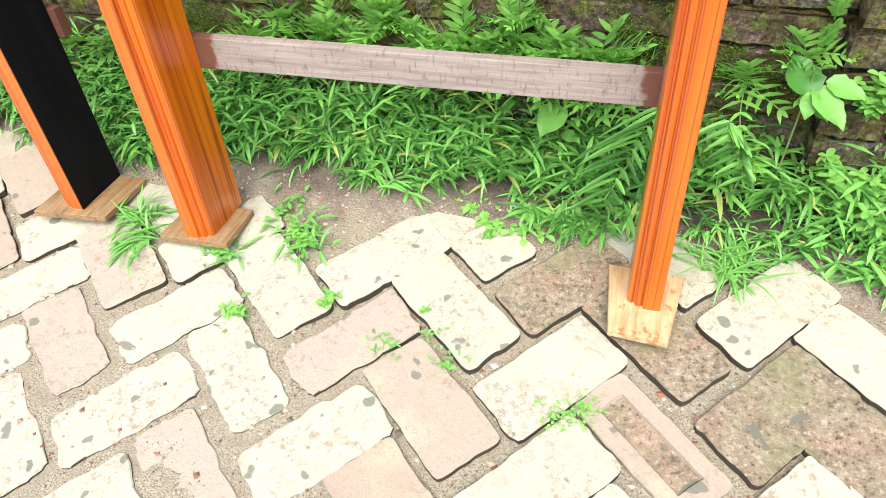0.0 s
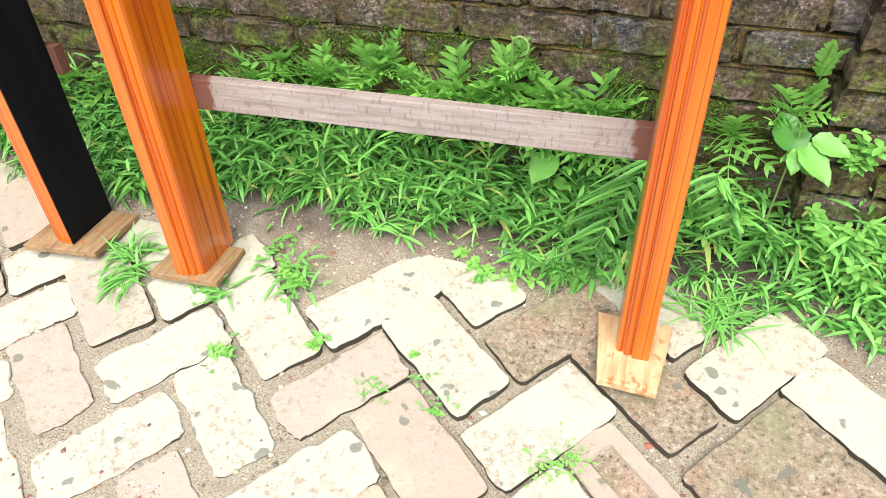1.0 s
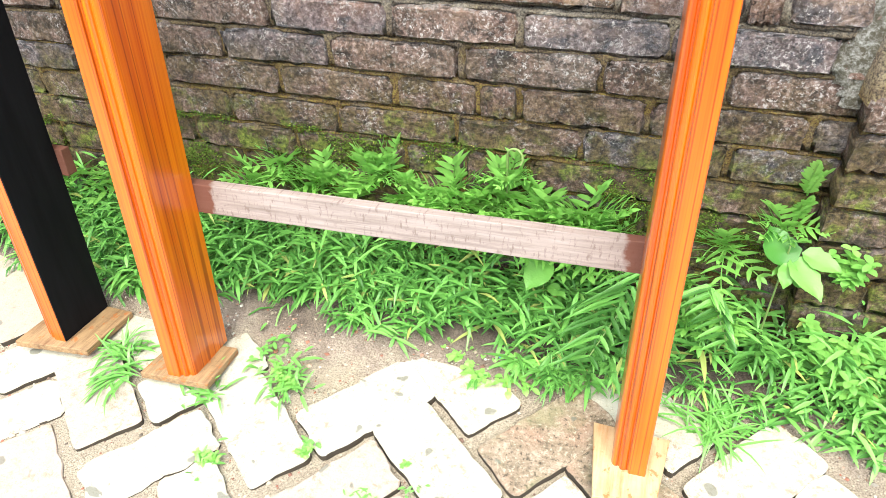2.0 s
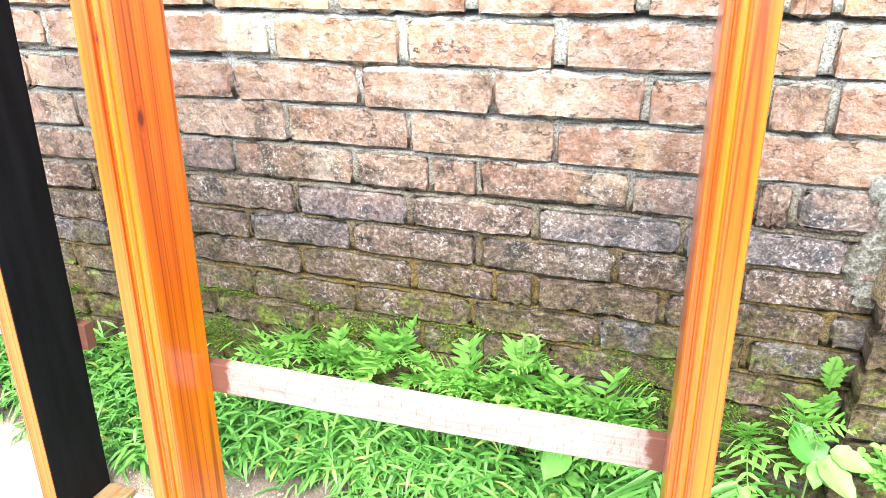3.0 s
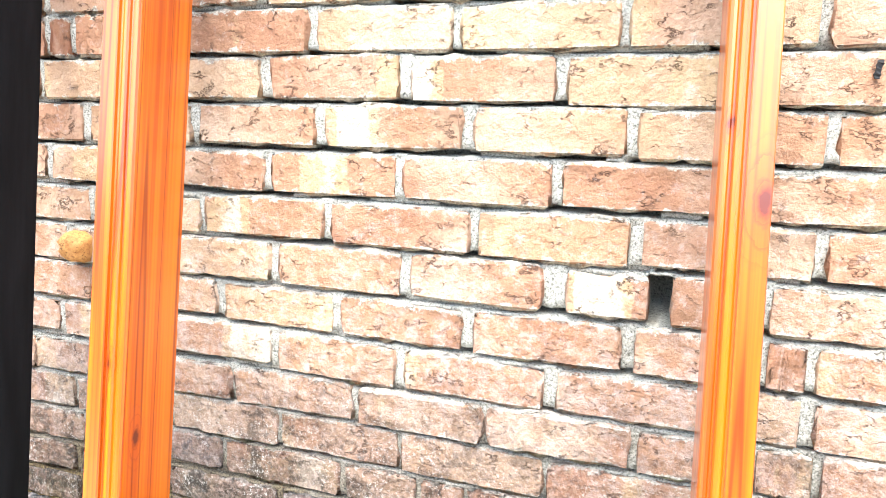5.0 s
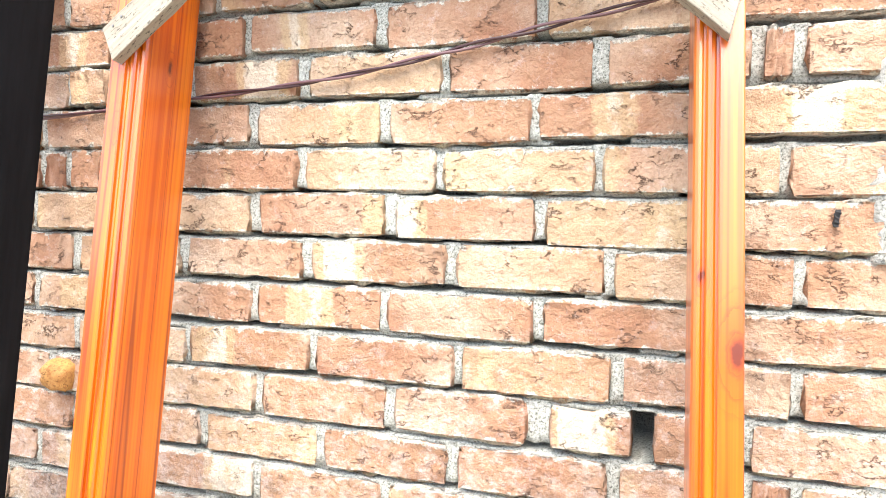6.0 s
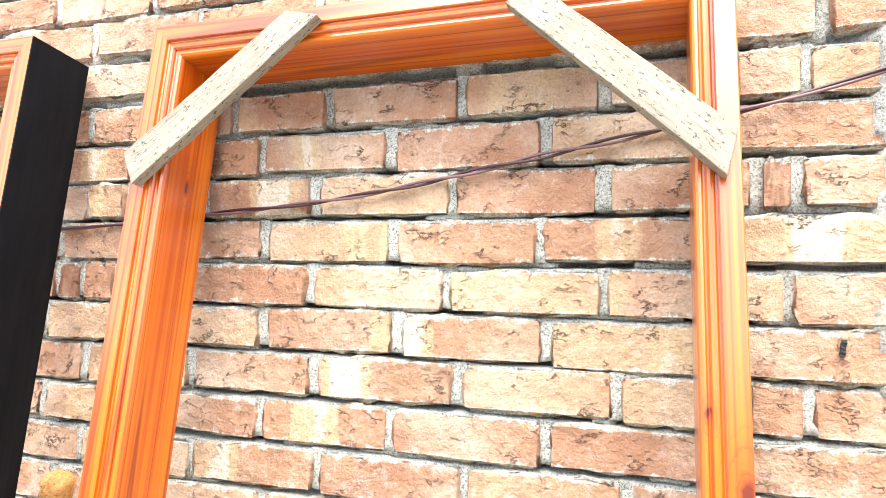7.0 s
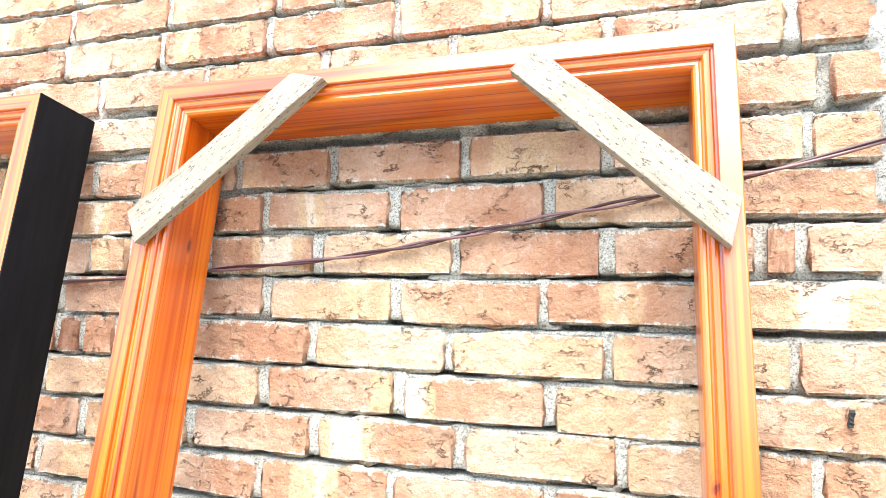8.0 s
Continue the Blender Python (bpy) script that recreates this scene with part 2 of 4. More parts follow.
def paver_mat(dark, pink=False):
    m = Mat("damp_red_paving_brick" if dark else "worn_pink_paving_brick" if pink else "worn_pale_paving_brick", 0.92)
    w = m.coords("World")
    r = m.random()
    grain = m.noise(w, 240, 5, 0.7)
    mid = m.noise(w, 34, 6, 0.65, m.math("MULTIPLY", r, 30))
    if not dark:
        if pink:
            c = m.ramp(r, (0.0, (0.37, 0.295, 0.245)), (0.5, (0.345, 0.265, 0.215)), (1.0, (0.385, 0.325, 0.28)))
        else:
            c = m.ramp(r, (0.0, (0.43, 0.41, 0.345)), (0.5, (0.41, 0.385, 0.315)), (1.0, (0.44, 0.415, 0.34)))
        c = m.mix(m.ramp(mid, (0.50, 0.0), (0.66, 0.5)), c, (0.32, 0.265, 0.205))
        c = m.mix(m.ramp(m.noise(w, 5, 4, 0.6), (0.52, 0.0), (0.66, 0.3)), c, (0.47, 0.46, 0.31))
        crumb = m.noise(w, 150, 9, 0.85)
        c = m.mix(m.ramp(crumb, (0.40, 0.55), (0.46, 0.0)), c, (0.24, 0.185, 0.135))
        # scabs where the face has flaked, gathered in drifts and along the rim
        scar = m.math("MULTIPLY", m.ramp(m.noise(w, 60, 9, 0.82), (0.53, 0.0), (0.565, 0.9)), m.ramp(m.noise(w, 8, 5, 0.65, m.math("MULTIPLY", r, 50)), (0.47, 0.0), (0.56, 1.0)))
        c = m.mix(scar, c, (0.27, 0.205, 0.15))
    else:
        c = m.ramp(m.noise(w, 30, 9, 0.74), (0.34, (0.10, 0.082, 0.055)), (0.47, (0.22, 0.165, 0.115)), (0.58, (0.29, 0.225, 0.165)), (0.70, (0.42, 0.37, 0.29)))
        c = m.mix(m.ramp(m.noise(w, 9, 5, 0.65, m.math("MULTIPLY", r, 30)), (0.50, 0.0), (0.62, 0.5)), c, (0.31, 0.185, 0.13))
        crust = m.noise(w, 95, 8, 0.8)
        c = m.mix(m.ramp(crust, (0.55, 0.0), (0.59, 0.7)), c, (0.42, 0.385, 0.30))
        c = m.mix(m.ramp(crust, (0.40, 0.85), (0.46, 0.0)), c, (0.04, 0.034, 0.022))
        c = m.mix(m.ramp(m.noise(w, 8, 5, 0.6), (0.52, 0.0), (0.64, 0.5)), c, (0.20, 0.20, 0.10))
    y = m.axis(w, 1)
    edge = m.noise(w, 58, 7, 0.75)
    c = m.mix(m.ramp(edge, (0.64, 0.0), (0.68, 0.5)), c, (0.24, 0.20, 0.15))
    # grey lichen spots
    spot = m.ramp(m.noise(w, 19, 2, 0.4), (0.675, 0.0), (0.695, 0.8))
    c = m.mix(spot, c, (0.13, 0.13, 0.105))
    tiny = m.ramp(m.cells(w, 75, "F1"), (0.07, 0.6), (0.13, 0.0))
    tiny = m.math("MULTIPLY", tiny, m.ramp(m.noise(w, 12, 2, 0.5), (0.5, 0.0), (0.6, 1.0)))
    c = m.mix(tiny, c, (0.25, 0.22, 0.18))
    # yellow-green algae bloom towards the planting
    alg = m.math("ADD", y, m.math("MULTIPLY", m.noise(w, 9, 5, 0.65), 0.5))
    c = m.mix(m.ramp(alg, (0.02, 0.0), (0.16, 0.5)), c, (0.36, 0.35, 0.10))
    m.base(c)
    m.bump(m.math("ADD", m.math("MULTIPLY", grain, 0.5), m.math("MULTIPLY", mid, 1.2)), 0.8 if dark else 0.6, 0.006)
    return m.m


def soil_mat():
    m = Mat("sandy_soil", 0.97)
    w = m.coords("World")
    g = m.noise(w, 330, 6, 0.8)
    b = m.noise(w, 16, 5, 0.65)
    c = m.ramp(g, (0.37, (0.07, 0.052, 0.034)), (0.46, (0.29, 0.24, 0.175)), (0.57, (0.50, 0.44, 0.345)))
    c = m.mix(m.ramp(b, (0.45, 0.0), (0.7, 0.6)), c, (0.30, 0.24, 0.18))
    grit = m.ramp(m.cells(w, 150, "F1"), (0.05, 0.9), (0.20, 0.0))
    c = m.mix(m.math("MULTIPLY", grit, m.ramp(m.noise(w, 40, 2, 0.5), (0.5, 0.0), (0.6, 1.0))), c, (0.62, 0.56, 0.47))
    # browner, then near-black soil under the planting, towards the wall
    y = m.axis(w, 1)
    near_wall = m.math("ADD", y, m.math("MULTIPLY", m.math("SUBTRACT", m.noise(w, 11, 5, 0.65), 0.5), 0.3))
    c = m.mix(m.ramp(m.math("ADD", near_wall, 1.0), (0.66, 0.0), (0.76, 0.75)), c, m.ramp(g, (0.40, (0.07, 0.05, 0.04)), (0.58, (0.30, 0.225, 0.19))))
    c = m.mix(m.ramp(m.math("ADD", near_wall, 1.0), (0.76, 0.0), (0.88, 0.9)), c, (0.035, 0.026, 0.018))
    m.base(c)
    m.bump(m.math("ADD", g, m.math("MULTIPLY", m.noise(w, 90, 5, 0.7), 1.5)), 0.8, 0.006)
    return m.m


def leaf_mat(name, dark, light, rough=0.45, thin=0.35):
    m = Mat(name, rough)
    r = m.island()
    n = m.noise(m.coords("World"), 55, 3, 0.5)
    c = m.mix(m.math("ADD", m.math("MULTIPLY", r, 0.7), m.math("MULTIPLY", n, 0.3)), dark, light)
    c = m.mix(m.ramp(r, (0.955, 0.0), (0.965, 0.7)), c, (0.42, 0.36, 0.12))
    m.bump(m.noise(m.coords("Object"), 260, 3, 0.5), 0.35, 0.002)
    m.base(c)
    tr = m.t.nodes.new("ShaderNodeBsdfTranslucent")
    m.t.links.new(c, tr.inputs[0])
    mx = m.t.nodes.new("ShaderNodeMixShader")
    mx.inputs[0].default_value = thin
    m.t.links.new(m.b.outputs[0], mx.inputs[1])
    m.t.links.new(tr.outputs[0], mx.inputs[2])
    m.t.links.new(mx.outputs[0], m.t.nodes["Material Output"].inputs[0])
    return m.m


def plain(name, c, rough=0.5, metal=0.0):
    m = Mat(name, rough)
    n = m.noise(m.coords("Object"), 120, 4, 0.6)
    m.base(m.mix(m.math("MULTIPLY", n, 0.5), c, tuple(q * 0.7 for q in c)))
    m.b.inputs["Metallic"].default_value = metal
    return m.m


def cement_mat():
    m = Mat("speckled_cement", 0.95)
    w = m.coords("World")
    g = m.noise(w, 230, 7, 0.8)
    c = m.ramp(g, (0.38, (0.10, 0.095, 0.075)), (0.46, (0.42, 0.42, 0.39)), (0.62, (0.70, 0.69, 0.67)))
    b = m.noise(w, 22, 6, 0.7)
    c = m.mix(m.ramp(b, (0.50, 0.0), (0.62, 0.5)), c, (0.72, 0.72, 0.70))
    alg = m.math("MULTIPLY", damp(m, w, 0.74, 1.02, 0.4), m.ramp(m.noise(w, 70, 8, 0.8), (0.44, 1.0), (0.58, 0.25)))
    c = m.mix(alg, c, (0.10, 0.09, 0.06))
    m.base(c)
    m.bump(m.math("ADD", g, m.noise(w, 70, 6, 0.75)), 1.0, 0.008)
    return m.m


def grit_mat():
    m = Mat("brick_and_stone_grit", 0.9)
    m.base(m.ramp(m.island(), (0.0, (0.28, 0.23, 0.17)), (0.45, (0.42, 0.36, 0.28)), (0.62, (0.30, 0.11, 0.07)), (0.82, (0.12, 0.10, 0.08)), (0.92, (0.52, 0.49, 0.43))))
    return m.m


GRIT = grit_mat()
CEMENT = cement_mat()
STUB = wood_raw("soft_yellow_brick", (0.52, 0.27, 0.085), (0.30, 0.11, 0.03), (1, 1, 1), 0.8)
KNOTS = ((0.060, 0.045, 0.881, 0.011), (0.060, 0.073, 1.735, 0.009), (0.035, 0.006, 1.008, 0.008), (0.970, 0.0, 1.300, 0.016), (0.930, 0.010, 1.391, 0.007), (0.024, 0.008, 1.611, 0.010))
ORANGE = wood_varnished("orange_varnished_pine", 2)
ORANGE_KNOTTY = wood_varnished("knotty_orange_varnished_pine", 2, KNOTS)
ORANGE_HEAD = wood_varnished("orange_varnished_pine_head", 0)
PALE = wood_raw("pale_rough_sawn_wood", (0.275, 0.235, 0.185), (0.17, 0.135, 0.10), fleck=1.0)
PLATE = wood_raw("fresh_pine_offcut", (0.52, 0.37, 0.21), (0.38, 0.20, 0.085), along=(0.6, 0.05, 1), fleck=0.1, splash=True)
PLATE_DIRTY = wood_raw("stained_pine_offcut", (0.30, 0.19, 0.095), (0.13, 0.06, 0.025), along=(0.6, 0.05, 1), fleck=0.3, splash=True)
BLACK = black_coat()
BRICK = fired_brick()
MORTAR = mortar_mat()
PAVER = paver_mat(False)
PAVER_PINK = paver_mat(False, True)
PAVER_DARK = paver_mat(True)
SOIL = soil_mat()
# near-black paver sides: joint shade painted in, together with soil stain
FLANK = plain("shaded_soiled_flank", (0.055, 0.042, 0.028), 0.95)
GRASS = leaf_mat("grass_leaf", (0.006, 0.070, 0.008), (0.29, 0.67, 0.15), 0.36, 0.20)
FERN = leaf_mat("fern_leaf", (0.06, 0.29, 0.028), (0.42, 0.74, 0.19), 0.35, 0.30)
BROAD = leaf_mat("broad_leaf", (0.09, 0.30, 0.045), (0.26, 0.52, 0.12), 0.4, 0.28)
DEEP = leaf_mat("dark_broad_leaf", (0.05, 0.18, 0.025), (0.075, 0.23, 0.035), 0.4, 0.2)
MOSS = leaf_mat("moss", (0.030, 0.065, 0.005), (0.16, 0.27, 0.018), 0.9, 0.15)
STEM = plain("green_stem", (0.20, 0.30, 0.09), 0.6)
WIRE_DARK = plain("maroon_wire", (0.045, 0.014, 0.018), 0.4)
WIRE_LIGHT = plain("mauve_wire", (0.15, 0.075, 0.085), 0.4)
NAIL = plain("nail_steel", (0.25, 0.22, 0.20), 0.4, 0.9)
BLUE = plain("blue_plastic", (0.10, 0.28, 0.60), 0.4)
CHARCOAL = plain("charcoal_mark", (0.02, 0.02, 0.022), 0.9)


# ---- mesh helpers ----
def mesh_of(name, verts, faces, mat, smooth=False):
    me = bpy.data.meshes.new(name)
    me.from_pydata([tuple(v) for v in verts], [], faces)
    me.materials.append(mat)
    if smooth:
        me.polygons.foreach_set("use_smooth", [True] * len(me.polygons))
    me.update()
    return me


def part(name, bm, material, parent, label=""):
    me = bpy.data.meshes.new(name)
    bm.to_mesh(me)
    bm.free()
    me.materials.append(material)
    ob = new(name, me)
    ob.parent = parent
    return tagged(ob, label)


def child(name, me, parent, m=None, label=""):
    ob = new(name, me)
    ob.parent = parent
    if m is not None:
        ob.matrix_basis = m
    return tagged(ob, label)


def board(size, bevel=0.0015, wobble=0.0):
    """A sawn board centred on its middle, with softened edges."""
    bm = bmesh.new()
    bmesh.ops.create_cube(bm, size=1.0)
    bmesh.ops.scale(bm, vec=size, verts=bm.verts)
    long = max(range(3), key=lambda k: size[k])
    es = [e for e in bm.edges if abs((e.verts[0].co - e.verts[1].co)[long]) > 1e-6]
    bmesh.ops.subdivide_edges(bm, edges=es, cuts=7, use_grid_fill=True)
    for v in bm.verts:
        v.co += Vector((random.gauss(0, wobble), random.gauss(0, wobble), random.gauss(0, wobble)))
    sharp = [e for e in bm.edges if e.calc_face_angle(0) > 0.9]
    bmesh.ops.bevel(bm, geom=sharp, offset=bevel, segments=1, affect="EDGES")
    return bm


def outline_bm(points, z0, z1, bevel):
    """A prism over a flat outline, with the upper edge taken off."""
    bm = bmesh.new()
    c = Vector((sum(p[0] for p in points) / len(points), sum(p[1] for p in points) / len(points)))
    low = [bm.verts.new((x, y, z0)) for x, y in points]
    mid = [bm.verts.new((x, y, z1 - bevel)) for x, y in points]
    top = []
    for x, y in points:
        d = (Vector((x, y)) - c)
        d *= max(0.0, 1 - bevel / max(d.length, 1e-6))
        top.append(bm.verts.new((c.x + d.x, c.y + d.y, z1)))
    n = len(points)
    for a, b in ((low, mid), (mid, top)):
        for i in range(n):
            bm.faces.new((a[i], a[(i + 1) % n], b[(i + 1) % n], b[i]))
    bm.faces.new(top)
    bm.faces.new(low[::-1])
    return bm


# ---- the brick wall ----
COURSE, Z_MID = 0.0832, 1.1435         # pitch of the courses; middle of course 0
X0, X1 = -1.40, 1.00                   # stretch of single bricks
# middles of the upright joints, course by course
JOINTS_HIGH = {
    12: (-0.385, -0.110, 0.168, 0.430), 11: (-0.260, 0.000, 0.270, 0.547), 10: (-0.630, -0.370, -0.100, 0.170, 0.455),
    9: (-0.800, -0.660, -0.440, -0.232, 0.027, 0.270, 0.460, 0.562), 8: (-0.690, -0.495, -0.374, -0.105, 0.174, 0.430),
    7: (-0.800, -0.695, -0.500, -0.257, 0.012, 0.268, 0.492, 0.548), 6: (-0.870, -0.640, -0.364, -0.098, 0.165, 0.425),
    5: (-0.875, -0.808, -0.720, -0.530, -0.263, 0.003, 0.269, 0.456, 0.533), 4: (-0.900, -0.630, -0.360, -0.087, 0.176, 0.428),
    3: (-0.790, -0.520, -0.250, 0.026, 0.288, 0.474, 0.557), 2: (-0.900, -0.635, -0.362, -0.096, 0.175, 0.436)}
JOINTS_LOW = {
    1: (-0.790, -0.511, -0.238, 0.039, 0.302, 0.460, 0.558), 0: (-0.860, -0.610, -0.352, -0.084, 0.178, 0.343, 0.490),
    -1: (-0.800, -0.482, -0.222, 0.031, 0.299, 0.494, 0.562), -2: (-0.900, -0.625, -0.358, -0.095, 0.177, 0.430),
    -3: (-0.730, -0.460, -0.186, 0.065, 0.318, 0.496, 0.584), -4: (-0.880, -0.620, -0.354, -0.097, 0.174, 0.430),
    -5: (-0.860, -0.630, -0.492, -0.218, -0.060, 0.033, 0.304, 0.502, 0.560), -6: (-0.895, -0.640, -0.361, -0.111, 0.141, 0.400),
    -7: (-0.885, -0.730, -0.490, -0.243, 0.030, 0.292, 0.500), -8: (-0.895, -0.660, -0.371, -0.111, 0.062, 0.143, 0.380),
    -9: (-0.780, -0.512, -0.247, 0.013, 0.267, 0.430, 0.530)}
JOINTS = {**JOINTS_HIGH, **JOINTS_LOW}


def course_z(k):
    z = Z_MID + k * COURSE - 0.006 * math.exp(-((k + 3) / 3.0) ** 2)
    if k < -6:
        z += 0.0092 * (-6 - k)              # the lowest courses are laid closer
    if k > 9:
        z += 0.010 * min(2, k - 9)
    return z


def course_sag(x, k):
    """Rise and fall of a course along the wall."""
    return 0.0025 * math.sin(2.6 * x + 0.7 * k) - (0.009 * x if k > -3 else 0.0)


def joint_width(k, i):
    wide = 0.019 if k > -3 else 0.011
    return wide * (0.72 + 0.56 * math.modf(abs(math.sin(k * 12.99 + i * 78.2)) * 437.5)[0])


def course_bricks(k, lo, hi):
    """Ends of the bricks of one course between lo and hi."""
    rnd = random.Random(100 + k)
    if k in JOINTS:
        js = list(JOINTS[k])
    else:
        js = [-0.100 if k % 2 == 0 else 0.022]
    while js[0] > lo:
        js.insert(0, js[0] - rnd.uniform(0.255, 0.275) * (0.5 if rnd.random() < 0.08 else 1.0))
    while js[-1] < hi:
        js.append(js[-1] + rnd.uniform(0.255, 0.275) * (0.5 if rnd.random() < 0.08 else 1.0))
    gaps = [joint_width(k, i) for i in range(len(js))]
    if k == 0:
        gaps = [0.042 if q == 0.178 else 0.035 if q == 0.343 else g for q, g in zip(js, gaps)]
    return [(a + ga / 2, b - gb / 2) for a, b, ga, gb in zip(js, js[1:], gaps, gaps[1:])]


def brick_mesh(seed, rough=0.0013, nx=13, nz=5):
    """A worn brick one unit wide and high, 75 mm deep, with rounded arrises and an uneven face."""
    rnd = random.Random(seed)
    soft = 1.9 if rough > 0.003 else 1.0
    rough *= rnd.uniform(0.7, 1.5)
    bow = (rnd.uniform(0.0, 0.13), rnd.uniform(-0.13, 0.0))
    verts, faces = [], []
    for j in range(nz + 1):
        for i in range(nx + 1):
            u, v = i / nx - 0.5, j / nz - 0.5
            edge_u, edge_v = i in (0, nx), j in (0, nz)
            if i in (1, nx - 1):
                u = math.copysign(0.490 if soft == 1.0 else 0.480, u)
            elif i in (2, nx - 2):
                u = math.copysign(0.464 if soft == 1.0 else 0.445, u)
            if not edge_v:
                v = math.copysign((0.445 if soft == 1.0 else 0.40) if j in (1, nz - 1) else 0.17, v)
            du = rnd.gauss(0, 0.007) + 0.022 * noise.noise(Vector((j * 0.7, i * 3.3, seed * 2.9))) + bow[i > 0] * (v * v - 0.1) - (math.copysign(0.026 * soft, u) if edge_v else 0) if edge_u else 0
            dv = 0.085 * noise.noise(Vector((i * 0.30, j * 9.1, seed * 3.7))) + 0.05 * noise.noise(Vector((i * 0.9, j * 9.1, seed * 5.7))) + rnd.gauss(0, 0.017) - math.copysign(soft * (0.19 if edge_u else 0.095 if i in (1, nx - 1) else 0.022 if i in (2, nx - 2) else 0), v) if edge_v else 0
            y = max(-1.6 * rough, min(1.6 * rough, rnd.gauss(0, rough))) + (0.0028 * soft if edge_u or edge_v else 0.0) + (0.004 if edge_u and edge_v else 0.0)
            verts.append((u + du, y, v + dv))
            if i < nx and j < nz:
                a = j * (nx + 1) + i
                faces.append((a, a + 1, a + nx + 2, a + nx + 1))
    ring = [i for i in range(nx + 1)] + [j * (nx + 1) + nx for j in range(1, nz + 1)] + [nz * (nx + 1) + i for i in range(nx - 1, -1, -1)] + [j * (nx + 1) for j in range(nz - 1, 0, -1)]
    back = len(verts)
    for q in ring:
        verts.append((verts[q][0] * 0.99, 0.075, verts[q][2] * 0.97))
    for q in range(len(ring)):
        p = (q + 1) % len(ring)
        faces.append((ring[p], ring[q], back + q, back + p))
    # the face has vertices of its own, so that it stays flat up to its worn edge
    inner = [q for q in range(nx * nz) if 0 < q % nx < nx - 1 and 0 < q // nx < nz - 1]
    twin = {}
    for q in inner:
        for p in faces[q]:
            if p not in twin:
                twin[p] = len(verts)
                verts.append(verts[p])
        faces[q] = tuple(twin[p] for p in faces[q])
    return mesh_of("brick", verts, faces, BRICK, True)


BRICK_MESHES = [brick_mesh(s, 0.0024) for s in range(32)]
RAGGED = [brick_mesh(60 + s, 0.0031) for s in range(20)]
rnd_wall = random.Random(7)


def lay_brick(parent, a, b, k, y=0.0, tall=0.0715, mesh=None, up=0.0):
    h = tall * rnd_wall.uniform(0.93, 1.06)
    zc = course_z(k) + course_sag((a + b) / 2, k) + up
    m = Matrix.LocRotScale(((a + b) / 2, y + rnd_wall.uniform(-0.008, -0.001) * (1.0 if k > -4 else 0.6), zc + rnd_wall.uniform(-0.0025, 0.0025)),
                           Euler((rnd_wall.uniform(-0.03, 0.01), (0.009 if k > -3 else 0.0) + rnd_wall.gauss(0, 0.010), rnd_wall.uniform(-0.014, 0.014))), (b - a, 1.0, h))
    return child("brick", mesh or rnd_wall.choice(BRICK_MESHES), parent, m)


def mortar_bed(name, x0, x1, k0, k1, parent, y=0.0, step=0.0055, kind_hole=True):
    """The mortar behind the bricks: fuller on top of each course and raked out under the next."""
    xs = np.arange(x0, x1 + step, step)
    covered = {}
    for k in range(k0, k1 + 1):
        mask = np.zeros(len(xs), bool)
        for a, b in course_bricks(k, x0, x1):
            mask |= (xs > a + 0.004) & (xs < b - 0.004)
        covered[k] = mask.tolist()
    zs, deep, ks = [], [], []
    for k in range(k0, k1 + 1):
        top = course_z(k) + 0.033
        for dz, d in ((-0.064, 0.0035), (-0.052, 0.0036), (-0.041, 0.0036), (-0.030, 0.0036), (-0.019, 0.0036), (-0.007, 0.0036), (0.000, 0.0030), (0.0045, 0.0022), (0.0082, 0.0040), (0.0090, 0.045), (0.0165, 0.047)):
            zs.append(top + dz)
            deep.append(d)
            ks.append(k)
    verts, faces = [], []
    n = len(xs)
    for z, d, k in zip(zs, deep, ks):
        for hid, x in zip(covered[k], xs):
            s = noise.noise(Vector((x * 55, z * 55, 3.0))) * 0.0035 + noise.noise(Vector((x * 9, z * 11, 8.0))) * 0.004
            f = noise.noise(Vector((x * 6.0, z * 14, 21.0)))
            dd = d + s
            if d > 0.03 and f > (0.10 if k > -4 else -0.10):
                dd = 0.008 + s
            dd = max(0.0012, dd)
            if k > -4 and 0.003 < d < 0.03:
                dd = max(-0.0035, d - 0.0026 + s * 1.5)   # squeezed out of the joint here and there
            if hid and 0.0034 < d < 0.03:
                dd = 0.014                     # behind a brick
            if kind_hole and abs(x - 0.343) < 0.019 and abs(z - course_z(0)) < 0.036:
                dd = 0.150
            verts.append((x, y + dd, z + course_sag(x, k) + s * 0.55))
    for j in range(len(zs) - 1):
        for i in range(n - 1):
            a = j * n + i
            faces.append((a, a + 1, a + n + 1, a + n))
    return child(name, mesh_of(name, verts, faces, MORTAR, True), parent)


def box_mesh(name, x0, x1, y0, y1, z0, z1, mat):
    v = [(x, y, z) for z in (z0, z1) for y in (y0, y1) for x in (x0, x1)]
    f = [(0, 1, 5, 4), (1, 3, 7, 5), (3, 2, 6, 7), (2, 0, 4, 6), (4, 5, 7, 6), (0, 2, 3, 1)]
    return mesh_of(name, v, f, mat)


WALL_LO, WALL_HI = -15, 20
wall = new("wall_north", box_mesh("wall_north", -4.0, 3.2, 0.155, 0.30, -0.25, course_z(WALL_HI) + 0.05, MORTAR))
tagged(wall, "old fired brick wall with rough lime mortar, mossy at its foot", "wall", kind="structure")
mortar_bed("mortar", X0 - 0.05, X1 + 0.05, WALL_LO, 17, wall)

